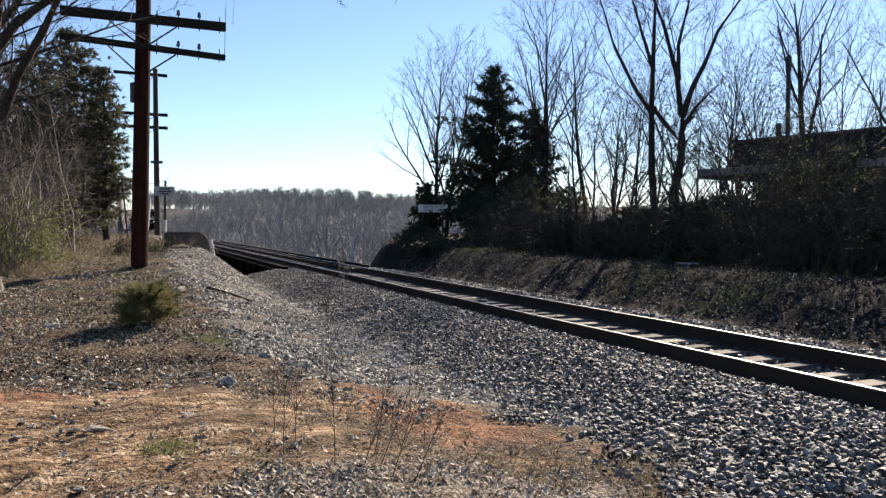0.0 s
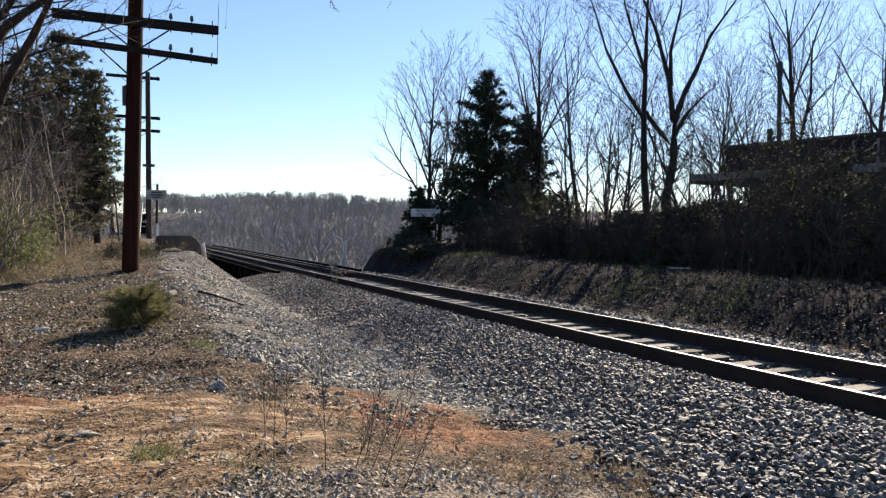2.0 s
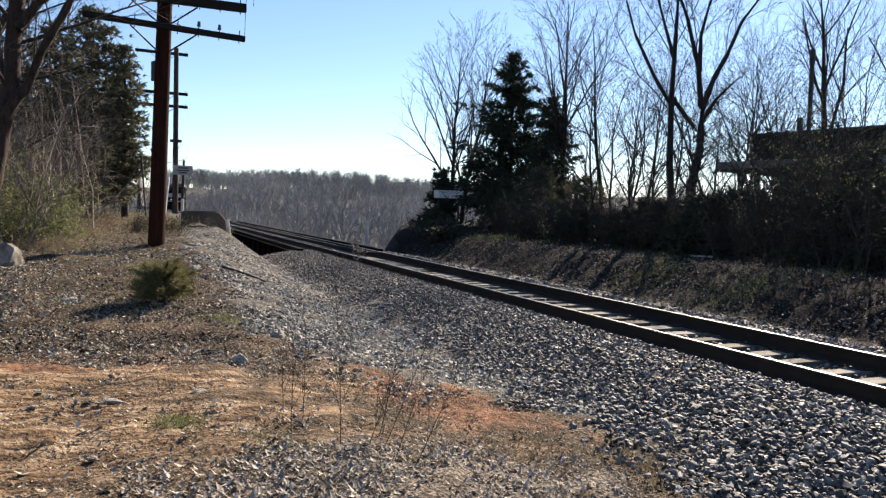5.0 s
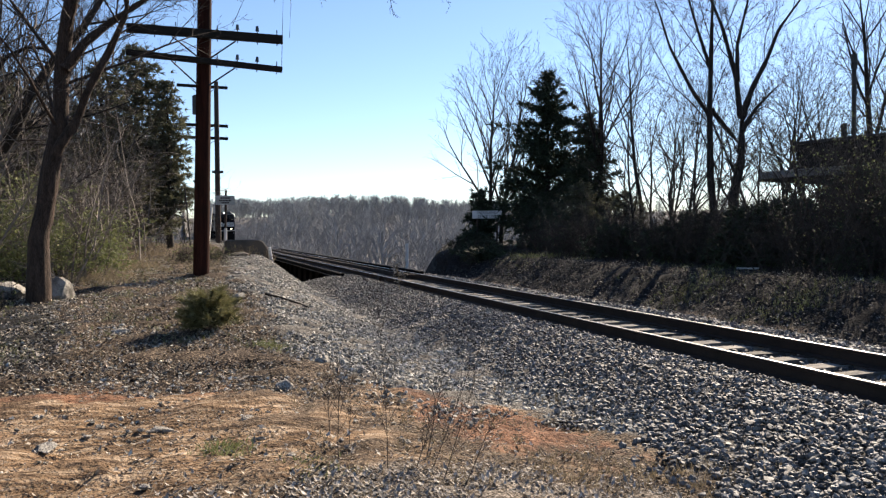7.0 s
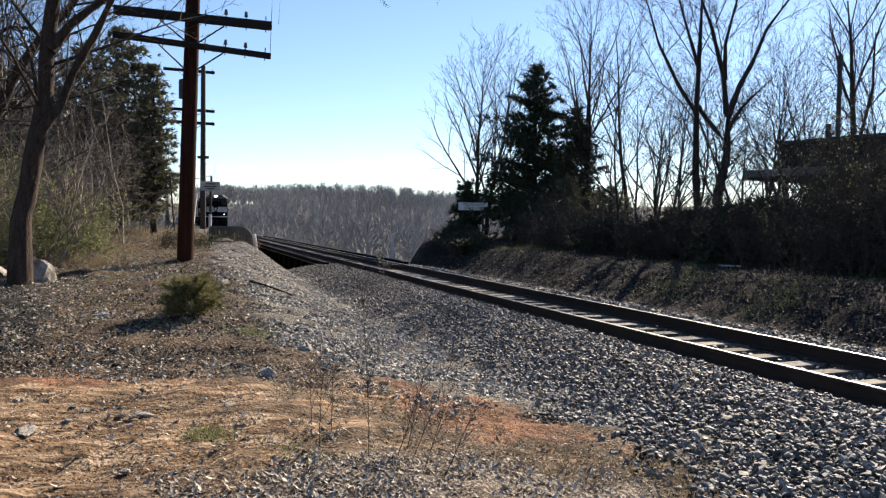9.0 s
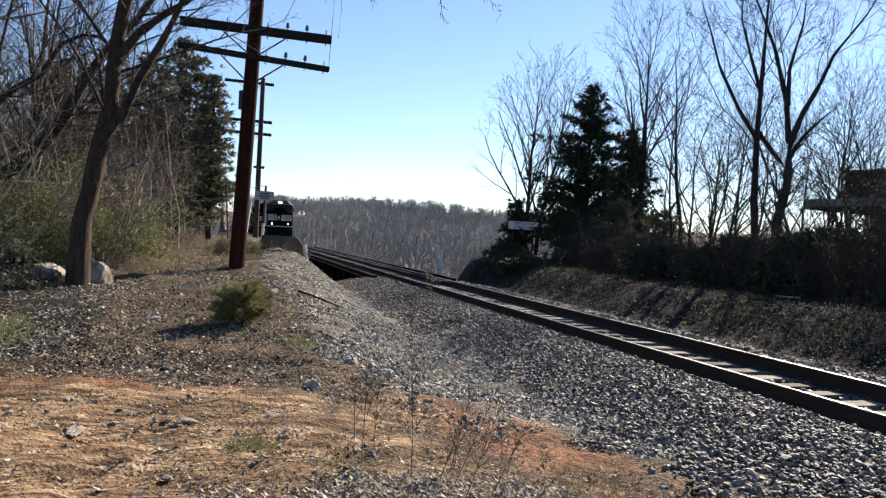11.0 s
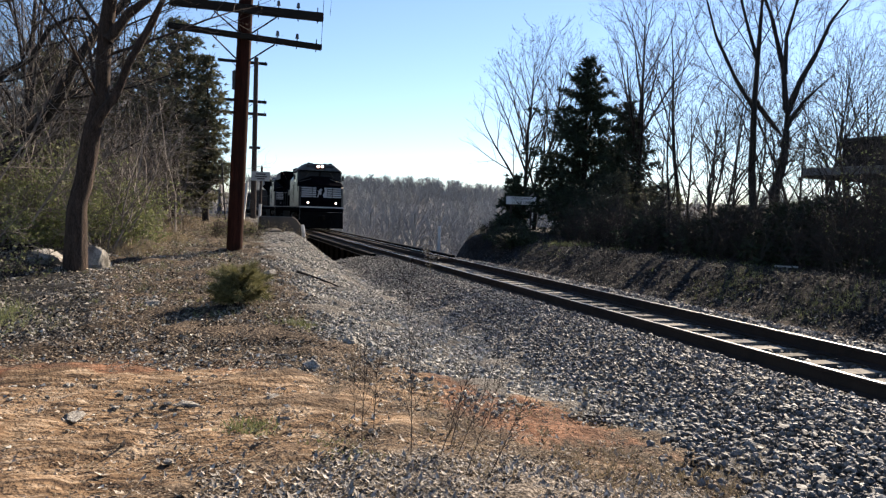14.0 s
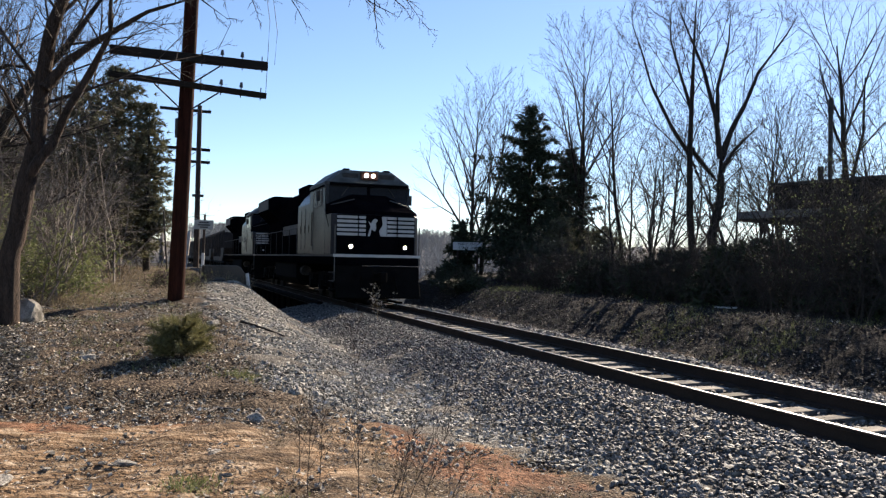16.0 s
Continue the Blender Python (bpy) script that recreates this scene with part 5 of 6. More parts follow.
def young_pine(x, y, high, wide, seed):
    r = np.random.RandomState(seed)
    root = empty("young_pine", x, y, land(x, y), "small bushy young pine with olive needles", "shrub")
    rows, cs, ws = [], [], []
    for i in range(60):
        a, t = r.uniform(0, 6.283), r.uniform(0.0, 1)
        d = np.array([math.cos(a), math.sin(a), r.uniform(-0.15, 0.7) + 0.5 * t])
        d /= np.linalg.norm(d)
        l = wide * r.uniform(0.55, 1.1) * (1 - 0.35 * t)
        p0 = np.array([0, 0, high * (0.05 + 0.5 * t)])
        rows.append([(*(p0 + d * l * s), 0.009 * (1 - 0.7 * s)) for s in (0, 0.33, 0.67, 1)])
        for s in np.linspace(0.3, 1.05, 8):
            cs.append(p0 + d * l * s)
            ws.append(d)
    rows.append([(0, 0, high * s * 0.75 - 0.05, 0.022 * (1.1 - s)) for s in (0, 0.33, 0.67, 1)])
    v, f = tubes(rows, 4)
    raw("stems", v, f, BARK, root)
    v, f = sprays(r, np.array(cs), np.array(ws), 0.13, 0.0044, 36, 0.1, 0.65)
    raw("needles", v, f, PINE_BUSH, root)


young_pine(0.40, 10.75, 0.66, 0.48, 601)


def tall_weed(x, y, high, seed, lean, label, counts=(14, 4), shrink=0.28):
    rng, out = random.Random(seed), [[], [], []]
    grow(rng, (0, 0, -0.03), np.array([lean[0], lean[1], 1.0]) / np.linalg.norm((*lean, 1)), high, 0.0036, 0, counts, out, 0.03, 0.02, (20, 45), shrink, 0.2, 6)
    root = empty("dry_weed", x, y, land(x, y), label, "weed", "dry weeds")
    for name, rows, w in (("stem", out[0], 5), ("side_shoot", out[1], 3), ("fine_twig", out[2], 3)):
        rows = np.array(rows)
        rows[..., 3] = np.maximum(rows[..., 3] * (1 if name == "stem" else 0.5), 0.0010)
        v, f = tubes(rows, w)
        tagged(raw(name, v, f, TWIG, root), kind="" if name == "stem" else "stuff")


for k, (x, y, h, lean) in enumerate(((1.36, 4.97, 1.30, (0.0, 0)), (1.10, 5.41, 0.75, (0.02, 0)), (1.67, 4.72, 0.8, (0.42, 0)), (1.76, 4.58, 0.95, (0.50, 0)), (1.56, 4.99, 0.62, (0.35, 0)), (1.76, 5.34, 0.65, (0.2, 0)), (1.22, 5.58, 0.8, (0.05, 0)), (1.70, 5.04, 0.9, (0.38, 0)), (1.14, 5.94, 0.6, (-0.05, 0)))):
    tall_weed(x, y, h, 620 + k, lean, "tall thin leafless dry weed stem")
thicket("pale_weed", 5.84, 5.96, 20.3, 20.5, 0.95, 2, 643, "pale dry weed growing beside the near rail", STRAW, LEAF_PALE, 70, (0.06, 0.02), "weed", (6, 2), 0.05)


def tuft(name, x, y, wide, high, n, mat, seed, label, category):
    r = np.random.RandomState(seed)
    c = np.stack([r.normal(0, wide, n), r.normal(0, wide, n), np.zeros(n) + 0.0], -1)
    c[:, 2] = height(c[:, 0] + x, c[:, 1] + y) - land(x, y)
    v, f = sprays(r, c, np.tile([0, 0, 1.0], (n, 1)), high, 0.004, 3, 0.0, 0.55)
    ob = raw(name, v, f, mat)
    ob.location = (x, y, land(x, y))
    tagged(ob, label, category, "tufts", "stuff")


for k, (x, y, w, h, n, mat) in enumerate(((0.31, 5.59, 0.10, 0.07, 130, LEAF_GREEN), (2.99, 9.82, 0.1, 0.06, 60, STRAW), (1.08, 9.67, 0.12, 0.1, 90, LEAF_GREEN), (-2.9, 9.9, 0.42, 0.22, 700, LEAF_GREEN), (-2.4, 7.8, 0.2, 0.1, 120, LEAF_GREEN), (4.07, 4.77, 0.25, 0.08, 200, STRAW), (-1.38, 15.87, 0.35, 0.25, 260, STRAW), (-1.2, 19, 0.4, 0.3, 260, STRAW), (13.35, 26.91, 0.8, 0.2, 300, LEAF_GREEN), (11.80, 15.04, 0.6, 0.15, 260, LEAF_GREEN), (11.59, 11.86, 0.5, 0.15, 260, LEAF_GREEN), (0.85, 5.08, 0.12, 0.06, 80, LEAF_GREEN), (3.29, 5.11, 0.3, 0.07, 200, STRAW))):
    tuft("grass_tuft", x, y, w, h, n, mat, 660 + k, "low tuft of green grass" if mat == LEAF_GREEN else "tuft of dry straw-coloured grass", "grass")


def stick(pts, r, seed, label):
    rows = [[(*p, r * (1 - 0.15 * i)) for i, p in enumerate(pts)]]
    v, f = tubes(rows, 6)
    o = np.array(pts[0])
    ob = raw("fallen_stick", v - o, f, TWIG_PALE if seed % 2 else BARK_DARK)
    ob.location = o
    tagged(ob, label, "stick", "fallen sticks")


def lying(x, y, dx, dy, lift=0.02):
    return [(x + dx * t, y + dy * t + 0.09 * math.sin(5 * t), land(x + dx * t, y + dy * t) + lift) for t in (0, 0.35, 0.7, 1)]


stick(lying(1.47, 13.76, 0.75, -0.1, 0.05), 0.024, 2, "dark fallen branch lying on gravel")
stick(lying(0.58, 8.04, 0.28, 0.18), 0.014, 1, "pale broken stick on clay")
stick(lying(3.39, 6.59, 0.5, 0.06), 0.012, 2, "dark thin branch on the ground")
stick(lying(-3.6, 9.6, 1.5, 0.9), 0.022, 1, "long pale fallen branch among leaves")


# ---- train ----
BLACK = material("dull_black_engine_paint", (0.002, 0.002, 0.0028), (0.005, 0.005, 0.0065), 0.65, 0, 2, 30, 0.05, 0.002, spec=0.0, stain=(0.008, 0.008, 0.009), stain_at=0.68)
GLOSS = material("glossy_black_cab_paint", (0.006, 0.007, 0.01), (0.03, 0.034, 0.045), 0.34, 0, 1.4, 12, 0.5, 0.02, spec=0.2, stain=(0.05, 0.052, 0.058), stain_at=0.6, stretch=(1, 2.5, 0.5))
# black roof paint lightened to grey: the sun's sheen is in the colour
ROOF_PAINT = material("sheen_grey_roof_paint", (0.05, 0.055, 0.052), (0.11, 0.117, 0.11), 0.6, 0, 3, 25, 0.1, 0.003, stain=(0.03, 0.03, 0.03), stain_at=0.6)
HEAD_BOX = material("rusty_headlight_box", (0.06, 0.022, 0.014), (0.12, 0.05, 0.03), 0.7, 0, 4, 30, 0.1, 0.002)
DIRTY = material("grimy_white_paint", (0.05, 0.05, 0.05), (0.12, 0.12, 0.115), 0.7, 0, 3, 40, 0.05, 0.001)
WHITE = material("white_stripe_paint", (0.34, 0.34, 0.335), (0.52, 0.52, 0.51), 0.45, 0, 3, 40, 0.05, 0.001, stain=(0.36, 0.34, 0.31), stain_at=0.64)
WHEEL = material("oily_wheel_steel", (0.02, 0.018, 0.016), (0.06, 0.055, 0.05), 0.6, 0.7, 3, 30, 0.1, 0.003)
CAR_BODY = material("dusty_black_hopper", (0.018, 0.017, 0.017), (0.055, 0.05, 0.047), 0.8, 0, 1.5, 20, 0.2, 0.004, stain=(0.09, 0.07, 0.055), stain_at=0.62)
LAMP = glow("lit_headlight", (1.0, 0.93, 0.80), 14.0)
DITCH = glow("lit_ditch_lamp", (1.0, 0.84, 0.58), 6.0)
DULL_LAMP = material("unlit_lamp", (0.3, 0.3, 0.3), (0.5, 0.5, 0.5), 0.2, 0, 3, 20, 0)


def disc(x, y, z, r, depth, sides=18):
    return rod(bmesh.new(), (x, y + depth, z), (x, y, z), r, r, sides)


def truck(root, y, wheels=3, pitch=1.98):
    """A bogie: side frames with springs, axles and wheels."""
    half = pitch * (wheels - 1) / 2
    bogie = part("truck_frame", boxed(-0.9, 0.9, y - 0.25, y + 0.25, 0.5, 0.95), SOOT, root, bevel=0.03)
    for s in (-1, 1):
        bm = bmesh.new()
        profile(bm, [(y - half - 0.75, 0.62), (y - half - 0.5, 0.5), (y + half + 0.5, 0.5), (y + half + 0.75, 0.62), (y + half + 0.7, 0.95), (y + 0.5, 1.05), (y - 0.5, 1.05), (y - half - 0.7, 0.95)], "x", s * 1.12 - 0.07, s * 1.12 + 0.07)
        for i in range(wheels):
            wy = y - half + i * pitch
            box(bm, s * 1.12 - 0.15, s * 1.12 + 0.15, wy - 0.18, wy + 0.18, 0.36, 0.72)
        for i in range(wheels - 1):
            wy = y - half + (i + 0.5) * pitch
            for d in (-0.22, 0.22):
                rod(bm, (s * 1.2, wy + d, 0.55), (s * 1.2, wy + d, 0.95), 0.11, sides=10)
        part("side_frame", bm, SOOT, bogie, bevel=0.012)
    for i in range(wheels):
        wy = y - half + i * pitch
        bm = rod(bmesh.new(), (-0.78, wy, 0.52), (0.78, wy, 0.52), 0.09, sides=10)
        for s in (-1, 1):
            rod(bm, (s * 0.685, wy, 0.52), (s * 0.825, wy, 0.52), 0.515, 0.50, 28)
        part("wheelset", bm, WHEEL, bogie, "steel wheels on an axle")


def locomotive(lit, label):
    root = empty("locomotive", TRACK_X, 25, 0, label, "locomotive", "train")
    L = 22.0
    part("frame", boxed(-1.48, 1.48, 0.35, L, 1.25, 1.60), BLACK, root, bevel=0.02)
    part("sill_stripe", boxed(-1.50, -1.482, 0.4, L, 1.53, 1.60), DIRTY, root, "thin white sill stripe")
    part("sill_stripe", boxed(1.482, 1.50, 0.4, L, 1.53, 1.60), DIRTY, root, "thin white sill stripe")
    part("front_sill_stripe", boxed(-1.49, 1.49, 0.325, 0.347, 1.52, 1.61), WHITE, root, "white stripe across the front sill")
    # front end
    bm = bmesh.new()
    profile(bm, [(0.36, 1.24), (0.30, 1.24), (0.22, 0.75), (0.02, 0.22), (0.10, 0.18), (0.42, 0.75)], "x", -1.42, 1.42)
    part("pilot_plow", bm, SOOT, root, "black sheet-steel pilot plow", bevel=0.01)
    bm = boxed(-0.14, 0.14, -0.45, 0.3, 0.76, 1.02)
    box(bm, -0.2, 0.05, -0.72, -0.44, 0.72, 1.06)
    part("coupler", bm, SOOT, root, bevel=0.03)
    for s in (-1, 1):
        steps = part("step_well", boxed(s * 1.28 - 0.2, s * 1.28 + 0.2, 0.42, 1.15, 0.42, 0.47), SOOT, root)
        for z in (0.72, 1.0):
            part("step", boxed(s * 1.28 - 0.2, s * 1.28 + 0.2, 0.42, 1.15, z, z + 0.03), IRON, steps)
        part("corner_handrail", rod(bmesh.new(), (s * 1.44, 0.36, 0.75), (s * 1.44, 0.36, 2.55), 0.02, sides=8), DIRTY, root, "grimy white corner handrail")
        bm = rod(bmesh.new(), (s * 0.55, 0.2, 0.9), (s * 0.62, 0.12, 0.45), 0.03, sides=8)
        part("air_hose", bm, SOOT, root)
    # nose: upright front with chamfered corners, the top rising to a broad flat ridge before the windshield
    bm = bmesh.new()
    outline = ((-1.50, 1.76), (-1.50, 0.74), (-1.36, 0.60), (1.36, 0.60), (1.50, 0.74), (1.50, 1.76))
    rings = [[bm.verts.new((x, y, z)) for x, y in outline] for z in (1.605, 2.93)]
    for i in range(6):
        bm.faces.new((rings[0][i], rings[0][(i + 1) % 6], rings[1][(i + 1) % 6], rings[1][i]))
    bm.faces.new(rings[0][::-1])
    bm.faces.new(rings[1])
    bmesh.ops.recalc_face_normals(bm, faces=bm.faces[:])
    nose = part("nose", bm, GLOSS, root, "broad black wide-cab nose", bevel=0.025)
    part("nose_front", boxed(-1.34, 1.34, 0.590, 0.597, 1.62, 2.92), BLACK, nose, "dull black nose front")
    bm = bmesh.new()
    low = [bm.verts.new(p) for p in ((-1.49, 0.76, 2.934), (-1.34, 0.615, 2.934), (-0.55, 0.612, 2.934), (0.55, 0.612, 2.934), (1.34, 0.615, 2.934), (1.49, 0.76, 2.934), (1.49, 1.74, 2.934), (-1.49, 1.74, 2.934))]
    top = [bm.verts.new(p) for p in ((-1.47, 0.82, 3.03), (-1.30, 0.66, 3.03), (-0.55, 0.66, 3.06), (0.55, 0.66, 3.06), (1.30, 0.66, 3.03), (1.47, 0.82, 3.03), (1.47, 1.74, 3.30), (0.62, 1.74, 3.66), (-0.62, 1.74, 3.66), (-1.47, 1.74, 3.30))]
    for i in range(5):
        bm.faces.new((low[i], low[i + 1], top[i + 1], top[i]))
    bm.faces.new((low[5], low[6], top[6], top[5]))
    bm.faces.new((low[7], low[0], top[0], top[9]))
    bm.faces.new((low[6], low[7], top[9], top[8], top[7], top[6]))
    bm.faces.new(low[::-1])
    bm.faces.new((top[2], top[3], top[7], top[8]))
    for tri in ((0, 1, 9), (1, 2, 9), (2, 8, 9), (3, 4, 6), (3, 6, 7), (4, 5, 6)):
        bm.faces.new([top[i] for i in tri])
    bmesh.ops.recalc_face_normals(bm, faces=bm.faces[:])
    part("nose_top", bm, BLACK, nose, "dull black sloping nose top")
    for z in (2.83, 2.69, 2.55, 2.41, 2.27):
        for x0, x1 in ((-1.33, -0.36), (0.38, 1.33)):
            part("nose_stripe", boxed(x0, x1, 0.582, 0.588, z - 0.048, z + 0.042), WHITE, nose, "white nose stripe")
    # slanted white field with a dark rearing shape on it
    for name, paint, y0, deep, outline, label in (
            ("emblem_field", WHITE, 0.588, 0.006, ((0.14, 2.22), (0.36, 2.22), (0.36, 2.872), (0.18, 2.872), (0.22, 2.60), (0.10, 2.40)), "slanted white emblem field"),
            ("emblem", WHITE, 0.588, 0.005, ((-0.30, 2.22), (-0.22, 2.22), (-0.16, 2.44), (-0.04, 2.38), (0.0, 2.5), (-0.03, 2.64), (0.06, 2.74), (-0.04, 2.80), (-0.12, 2.76), (-0.18, 2.64), (-0.28, 2.70), (-0.20, 2.54)), "plain pale emblem shape")):
        bm = bmesh.new()
        face = bm.faces.new([bm.verts.new((x, y0, z)) for x, z in outline])
        made = bmesh.ops.extrude_face_region(bm, geom=[face])
        bmesh.ops.translate(bm, verts=[v for v in made["geom"] if isinstance(v, bmesh.types.BMVert)], vec=(0, -deep, 0))
        part(name, bm, paint, nose, label)
    for s in (-1, 1):
        part("side_grab_rail", rod(bmesh.new(), (s * 1.545, 0.9, 2.5), (s * 1.545, 1.6, 3.1), 0.016, sides=6), IRON, nose)
    part("windshield_guard", rod(bmesh.new(), (0.62, 1.2, 3.46), (1.42, 1.25, 3.24), 0.022, sides=6), DIRTY, nose, "pale grab bar on the nose top")
    part("windshield_guard", rod(bmesh.new(), (-1.42, 1.25, 3.24), (-0.62, 1.2, 3.46), 0.022, sides=6), IRON, nose)
    for x in (-0.62, 0.72):
        part("grab_rail", rod(bmesh.new(), (x, 0.55, 2.2), (x, 0.55, 2.88), 0.018, sides=8), BLACK, nose)
    # cab: upright walls to the eaves, then a low hipped roof
    cab = part("cab", boxed(-1.50, 1.50, 1.766, 4.70, 1.605, 3.95), GLOSS, root, "glossy black cab")
    bm = bmesh.new()
    eaves = ((-1.52, 1.86), (-1.40, 1.60), (1.40, 1.60), (1.52, 1.86), (1.52, 4.72), (-1.52, 4.72))
    crown = ((-0.98, 2.15), (-0.86, 1.92), (0.86, 1.92), (0.98, 2.15), (0.98, 4.60), (-0.98, 4.60))
    rings = [[bm.verts.new((x, y, z)) for x, y in ring] for ring, z in ((eaves, 3.953), (eaves, 4.06), (crown, 4.50))]
    for lower, upper in zip(rings, rings[1:]):
        for i in range(6):
            bm.faces.new((lower[i], lower[(i + 1) % 6], upper[(i + 1) % 6], upper[i]))
    bm.faces.new(rings[0][::-1])
    bm.faces.new(rings[2])
    bmesh.ops.recalc_face_normals(bm, faces=bm.faces[:])
    cab_roof = part("cab_roof", bm, ROOF_PAINT, cab, "black hipped cab roof, greyed with painted sun sheen")
    part("eave_strip", boxed(-1.40, 1.40, 1.585, 1.597, 3.94, 4.03), BLACK, cab)
    part("center_post", boxed(-0.05, 0.05, 1.70, 1.763, 3.3, 3.948), BLACK, cab)
    for s in (-1, 1):
        part("windshield", boxed(s * 0.72 - 0.66, s * 0.72 + 0.66, 1.735, 1.763, 3.32, 3.93), WINDOW, cab, "dark reflecting windshield")
        part("corner_post", boxed(s * 1.44 - 0.045, s * 1.44 + 0.045, 1.71, 1.763, 3.3, 3.948), GLOSS, cab)
        for y0, y1 in ((2.35, 3.05), (3.15, 3.85)):
            part("side_window", boxed(s * 1.492 - 0.02, s * 1.492 + 0.02, y0, y1, 3.25, 3.85), WINDOW, cab, "dark side window")
            part("window_frame", boxed(s * 1.503 - 0.006, s * 1.503 + 0.006, y0 - 0.06, y0 - 0.004, 3.2, 3.9), IRON, cab)
        part("cab_door", boxed(s * 1.508 - 0.006, s * 1.508 + 0.006, 3.95, 4.6, 1.75, 3.75), GLOSS, cab, bevel=0.004)
        part("door_handrail", rod(bmesh.new(), (s * 1.56, 3.9, 1.9), (s * 1.56, 3.9, 3.1), 0.018, sides=6), IRON, cab)
        part("eave_gutter", boxed(s * 1.52 - 0.03, s * 1.52 + 0.03, 1.9, 4.7, 3.9, 3.945), BLACK, cab)
        part("mirror", boxed(s * 1.66 - 0.07, s * 1.66 + 0.07, 2.2, 2.24, 3.4, 3.75), IRON, cab, bevel=0.01)
        part("wiper", rod(bmesh.new(), (s * 0.7, 1.722, 3.92), (s * 0.95, 1.722, 3.6), 0.012, sides=6), IRON, cab)
    lamp = part("headlight_housing", boxed(-0.30, 0.30, 1.60, 2.0, 4.16, 4.45), HEAD_BOX, cab_roof, bevel=0.02)
    for x in (-0.12, 0.12):
        part("headlight", disc(x, 1.575, 4.31, 0.062, 0.04), LAMP if lit else DULL_LAMP, lamp, "bright lit headlight" if lit else "unlit headlight")
    part("number_board", boxed(-0.92, -0.38, 1.72, 1.95, 4.13, 4.38), IRON, cab, "small dull number panel")
    part("number_board", boxed(0.38, 0.92, 1.72, 1.95, 4.13, 4.38), IRON, cab, "small dull number panel")
    for x, y in ((-0.5, 2.6), (0.0, 3.2), (0.45, 2.4), (-0.7, 2.1), (0.75, 2.1)):
        part("roof_fitting", boxed(x - 0.12, x + 0.12, y, y + 0.35, 4.502, 4.58), BLACK, cab, bevel=0.03)
    for s in (-1, 1):
        d = part("ditch_housing", rod(bmesh.new(), (s * 0.92, 0.50, 1.86), (s * 0.92, 0.30, 1.86), 0.13, 0.14, 16), BLACK, root)
        part("ditch_lamp", disc(s * 0.92, 0.275, 1.86, 0.06, 0.03), DITCH if lit else DULL_LAMP, d, "lit ditch lamp" if lit else "unlit ditch lamp")
    # hoods
    bm = bmesh.new()
    profile(bm, [(-0.92, 1.605), (-0.92, 4.15), (-0.75, 4.35), (0.75, 4.35), (0.92, 4.15), (0.92, 1.605)], "y", 4.703, 20.6)
    body = part("engine_hood", bm, BLACK, root, "long black engine hood", bevel=0.03)
    for i in range(12):
        for s in (-1, 1):
            part("hood_door", boxed(s * 0.935 - 0.012, s * 0.935 + 0.012, 7.75 + i * 0.72, 8.39 + i * 0.72, 1.75, 3.55), BLACK, body, bevel=0.006)
    bm = bmesh.new()
    profile(bm, [(-1.45, 1.605), (-1.45, 3.5), (-1.20, 3.85), (-0.9, 4.15), (0.9, 4.15), (1.20, 3.85), (1.45, 3.5), (1.45, 1.605)], "y", 4.73, 7.6)
    locker = part("equipment_box", bm, GLOSS, root, "black equipment cabinet behind the cab", bevel=0.03)
    for s in (-1, 1):
        for y in (4.9, 5.8, 6.7):
            panel = part("access_door", boxed(s * 1.455 - 0.012, s * 1.455 + 0.012, y, y + 0.78, 1.8, 3.35), GLOSS, locker, bevel=0.006)
            part("door_latch", boxed(s * 1.475 - 0.012, s * 1.475 + 0.012, y + 0.06, y + 0.1, 2.4, 2.7), IRON, panel)
    bm = bmesh.new()
    profile(bm, [(-0.93, 3.3), (-1.5, 3.85), (-1.5, 4.45), (-1.2, 4.55), (1.2, 4.55), (1.5, 4.45), (1.5, 3.85), (0.93, 3.3)], "y", 16.4, 20.9)
    wing = part("radiator_wing", bm, BLACK, root, "broad radiator hood", bevel=0.03)
    for s in (-1, 1):
        part("radiator_grille", boxed(s * 1.505 - 0.008, s * 1.505 + 0.008, 16.6, 20.7, 3.9, 4.38), DIRTY, wing, "pale radiator grille")
    part("exhaust_stack", boxed(-0.45, 0.45, 11.5, 12.6, 4.352, 4.62), SOOT, root, bevel=0.05)
    part("dynamic_brake_box", boxed(-1.1, 1.1, 7.61, 9.8, 3.75, 4.45), BLACK, root, bevel=0.05)
    for s in (-1, 1):
        rail = part("handrail", rod(bmesh.new(), (s * 1.45, 7.8, 2.65), (s * 1.45, L - 0.2, 2.65), 0.02, sides=6), IRON, root, "dull side handrail")
        for i in range(8):
            part("stanchion", rod(bmesh.new(), (s * 1.45, 7.8 + i * 1.98, 1.6), (s * 1.45, 7.8 + i * 1.98, 2.65), 0.018, sides=6), IRON, rail)
        part("side_lettering_bar", boxed(s * 0.952 - 0.003, s * 0.952 + 0.003, 9.0, 15.0, 2.5, 2.95), DIRTY, body, "pale band of unreadable lettering")
    bm = bmesh.new()
    profile(bm, [(-1.40, 1.24), (-1.40, 0.62), (-1.15, 0.35), (1.15, 0.35), (1.40, 0.62), (1.40, 1.24)], "y", 8.0, 14.2)
    part("fuel_tank", bm, SOOT, root, bevel=0.03)
    for y in (7.35, 14.6):
        part("air_tank", rod(bmesh.new(), (-1.1, y, 0.95), (-1.1, y + 0.5, 0.95), 0.2, sides=14), IRON, root)
    # full loading width and height of a modern road engine
    for ob in root.children_recursive:
        ob.data.transform(Matrix.Diagonal((1.06, 1, 1.07, 1)))
    truck(root, 4.0)
    truck(root, 18.2)
    return root


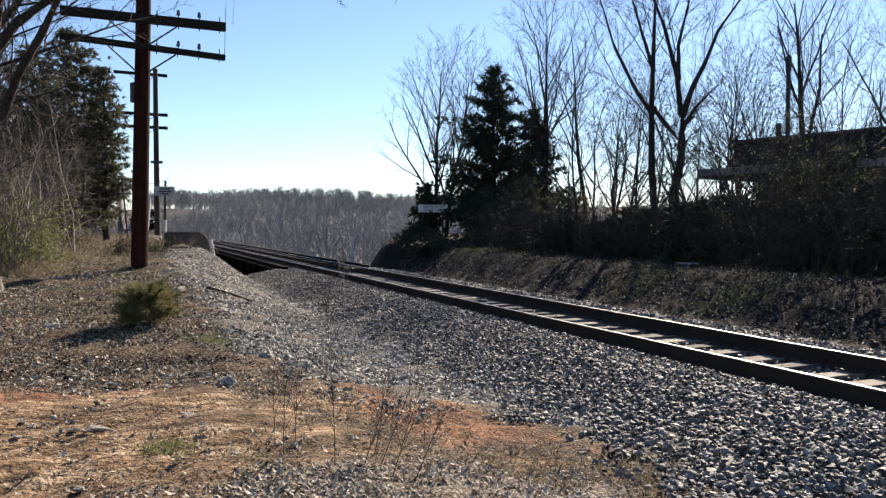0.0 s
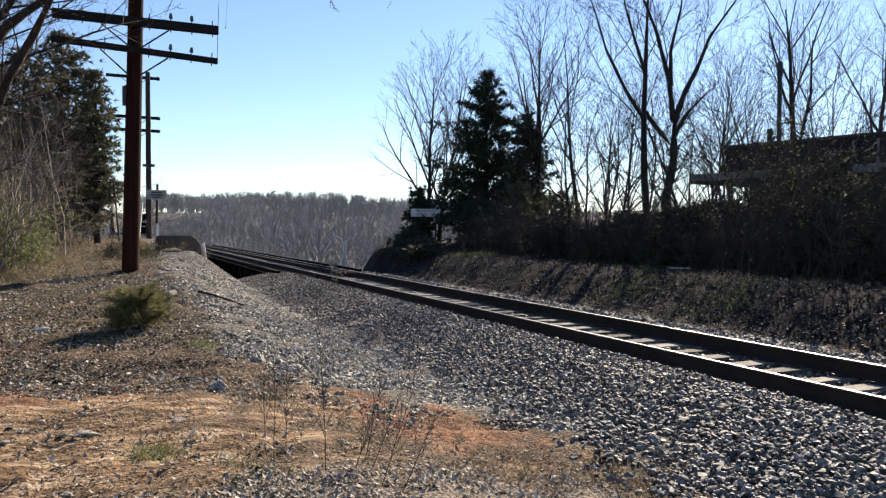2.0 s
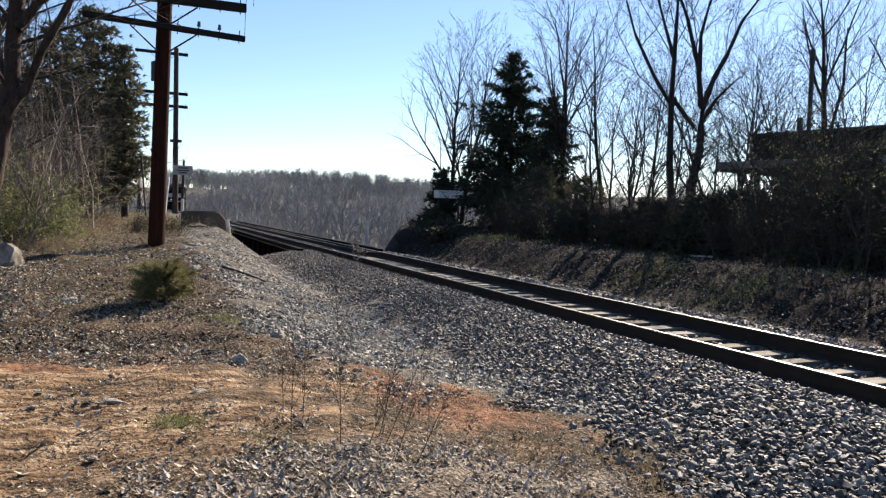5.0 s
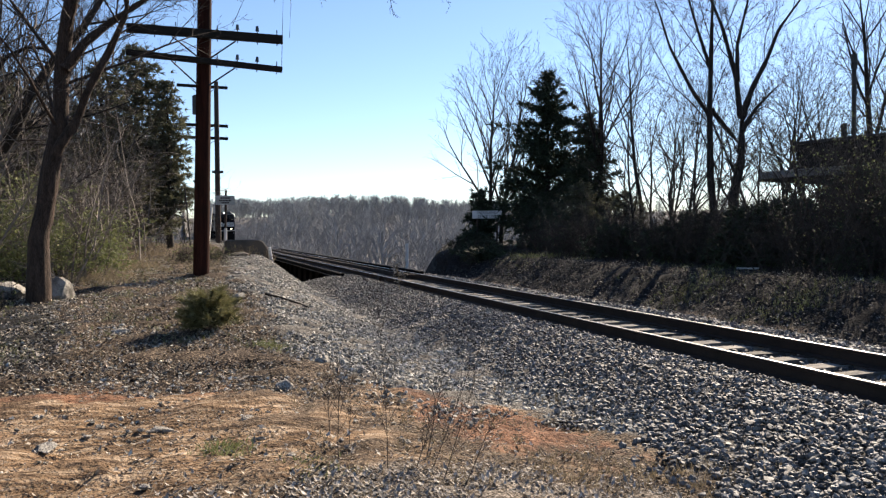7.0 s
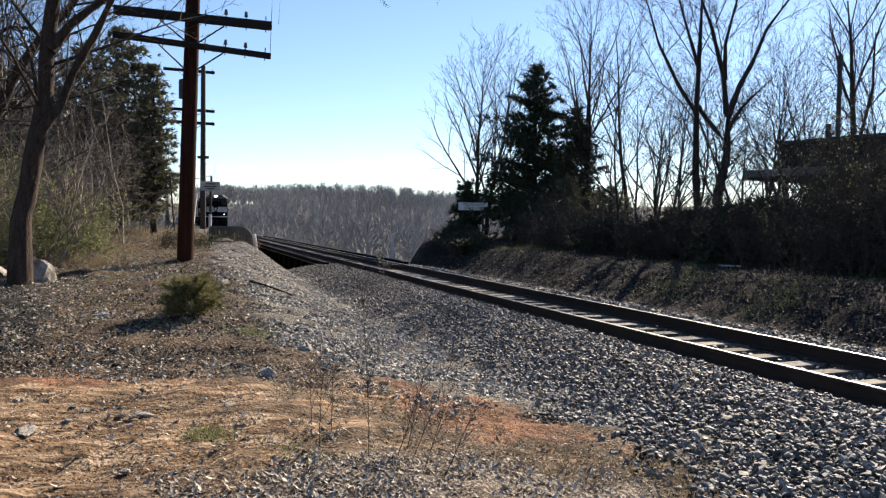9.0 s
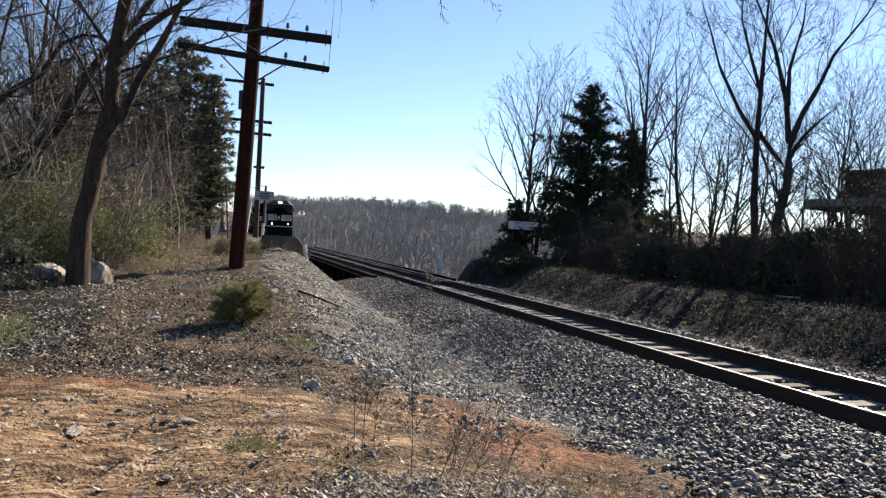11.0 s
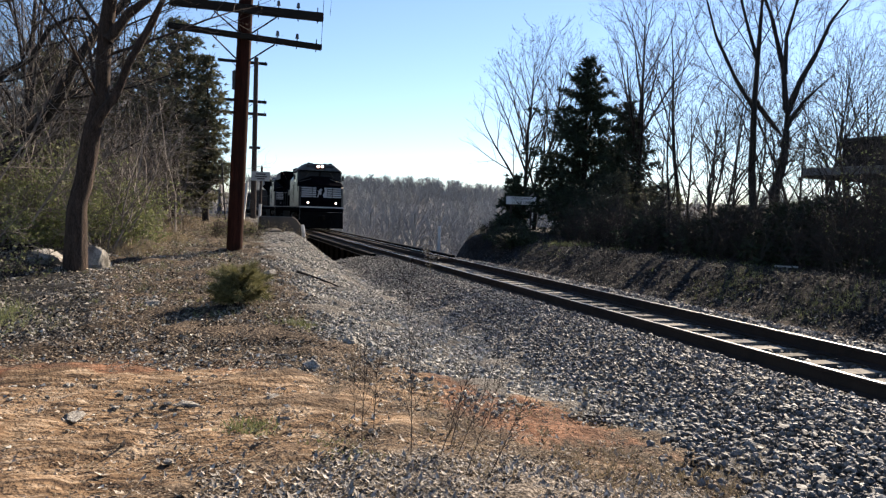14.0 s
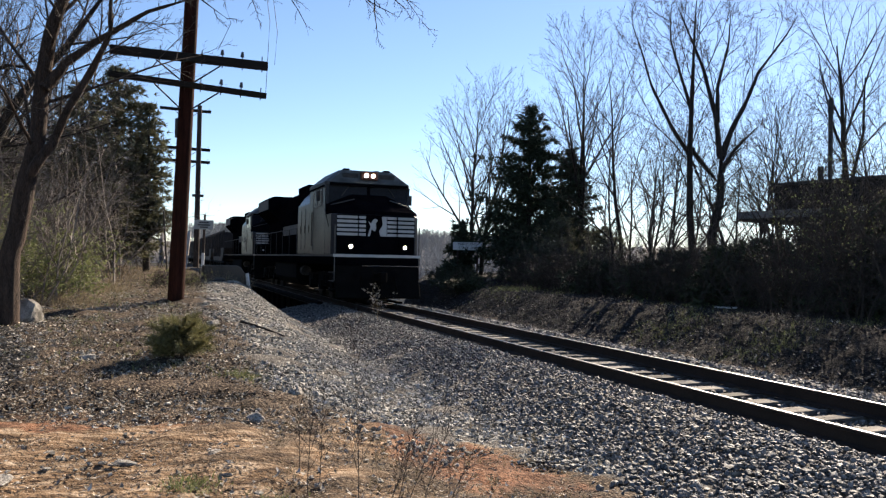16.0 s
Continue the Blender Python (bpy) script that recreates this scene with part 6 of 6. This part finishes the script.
def hopper_car():
    root = empty("hopper_car", TRACK_X, 70, 0, "dusty black ribbed coal hopper car", "rail car", "train")
    bm = bmesh.new()
    profile(bm, [(0.7, 3.75), (15.3, 3.75), (15.3, 2.3), (13.4, 1.1), (2.6, 1.1), (0.7, 2.3)], "x", -1.48, 1.48)
    body = part("body", bm, CAR_BODY, root, bevel=0.02)
    for s in (-1, 1):
        for i in range(13):
            y = 1.0 + i * 1.16
            part("rib", boxed(s * 1.53 - 0.045, s * 1.53 + 0.045, y - 0.06, y + 0.06, 1.5 if 2 < i < 11 else 2.3, 3.72), CAR_BODY, body)
        part("top_chord", boxed(s * 1.5 - 0.08, s * 1.5 + 0.08, 0.65, 15.35, 3.754, 3.9), CAR_BODY, body, bevel=0.01)
        part("side_sill", boxed(s * 1.42 - 0.06, s * 1.42 + 0.06, 0.3, 15.7, 0.92, 1.09), SOOT, root)
    part("draft_gear", boxed(-0.2, 0.2, -0.3, 16.3, 0.75, 1.05), SOOT, root)
    truck(root, 1.9, 2, 1.75)
    truck(root, 14.1, 2, 1.75)
    return root


lead = locomotive(True, "black diesel locomotive with white nose stripes and lit headlights")
second = locomotive(False, "black diesel locomotive coupled behind the leading one")
hopper = hopper_car()
TRAIN = [(lead, 0.0), (second, 22.7)]
TRAIN += [(hopper, 45.4)] + [(copy_thing(hopper, pose(TRACK_X, 90 + 17 * k, 0)), 45.4 + 16.6 * (k + 1)) for k in range(5)]


# ---- the nearest ballast stones, one by one ----
def near_ballast():
    rng = random.Random(88)
    bed = empty("ballast_edge", 4.2, 4.0, land(4.2, 4.0), "loose angular ballast stones at the edge of the bed", "ballast", kind="structure")
    kinds = []
    for k in range(8):
        bm = bmesh.new()
        bmesh.ops.create_icosphere(bm, subdivisions=1, radius=1)
        for v in bm.verts:
            v.co = Vector((v.co.x * rng.uniform(0.7, 1.2), v.co.y * rng.uniform(0.6, 1.1), v.co.z * rng.uniform(0.5, 0.9))) + Vector((rng.gauss(0, 0.12), rng.gauss(0, 0.12), rng.gauss(0, 0.12)))
        me = bpy.data.meshes.new("stone")
        bm.to_mesh(me)
        bm.free()
        me.materials.append(BALLAST_PIECE)
        kinds.append(me)
    for i in range(290):
        x, y = rng.uniform(3.55, 4.9), rng.uniform(2.9, 5.4)
        s = rng.uniform(0.02, 0.042)
        ob = new("stone", kinds[i % 8])
        ob.parent = bed
        ob.matrix_basis = Matrix.Translation((x - 4.2, y - 4.0, land(x, y) - land(4.2, 4.0) + s * 0.55)) @ Euler((rng.uniform(0, 6), rng.uniform(0, 6), rng.uniform(0, 6))).to_matrix().to_4x4() @ Matrix.Scale(s, 4)


BALLAST_PIECE = material("ballast_piece", (0.03, 0.03, 0.03), (0.205, 0.202, 0.193), 0.75, 0, 14, 90, 0.3, 0.004, random_value=0.6, spec=0.25)
near_ballast()


def motions():
    rows = ((0.0, 187), (2.0, 170), (5.5, 141.5), (8.5, 116.5), (11.0, 93.2), (12.5, 73.8), (14.5, 47.2), (15.5, 33.2), (16.0, 25.7))
    for ob, behind in TRAIN:
        walk(ob, [(t, pose(TRACK_X, y - 0.6 + behind, 0)) for t, y in rows])


motions()
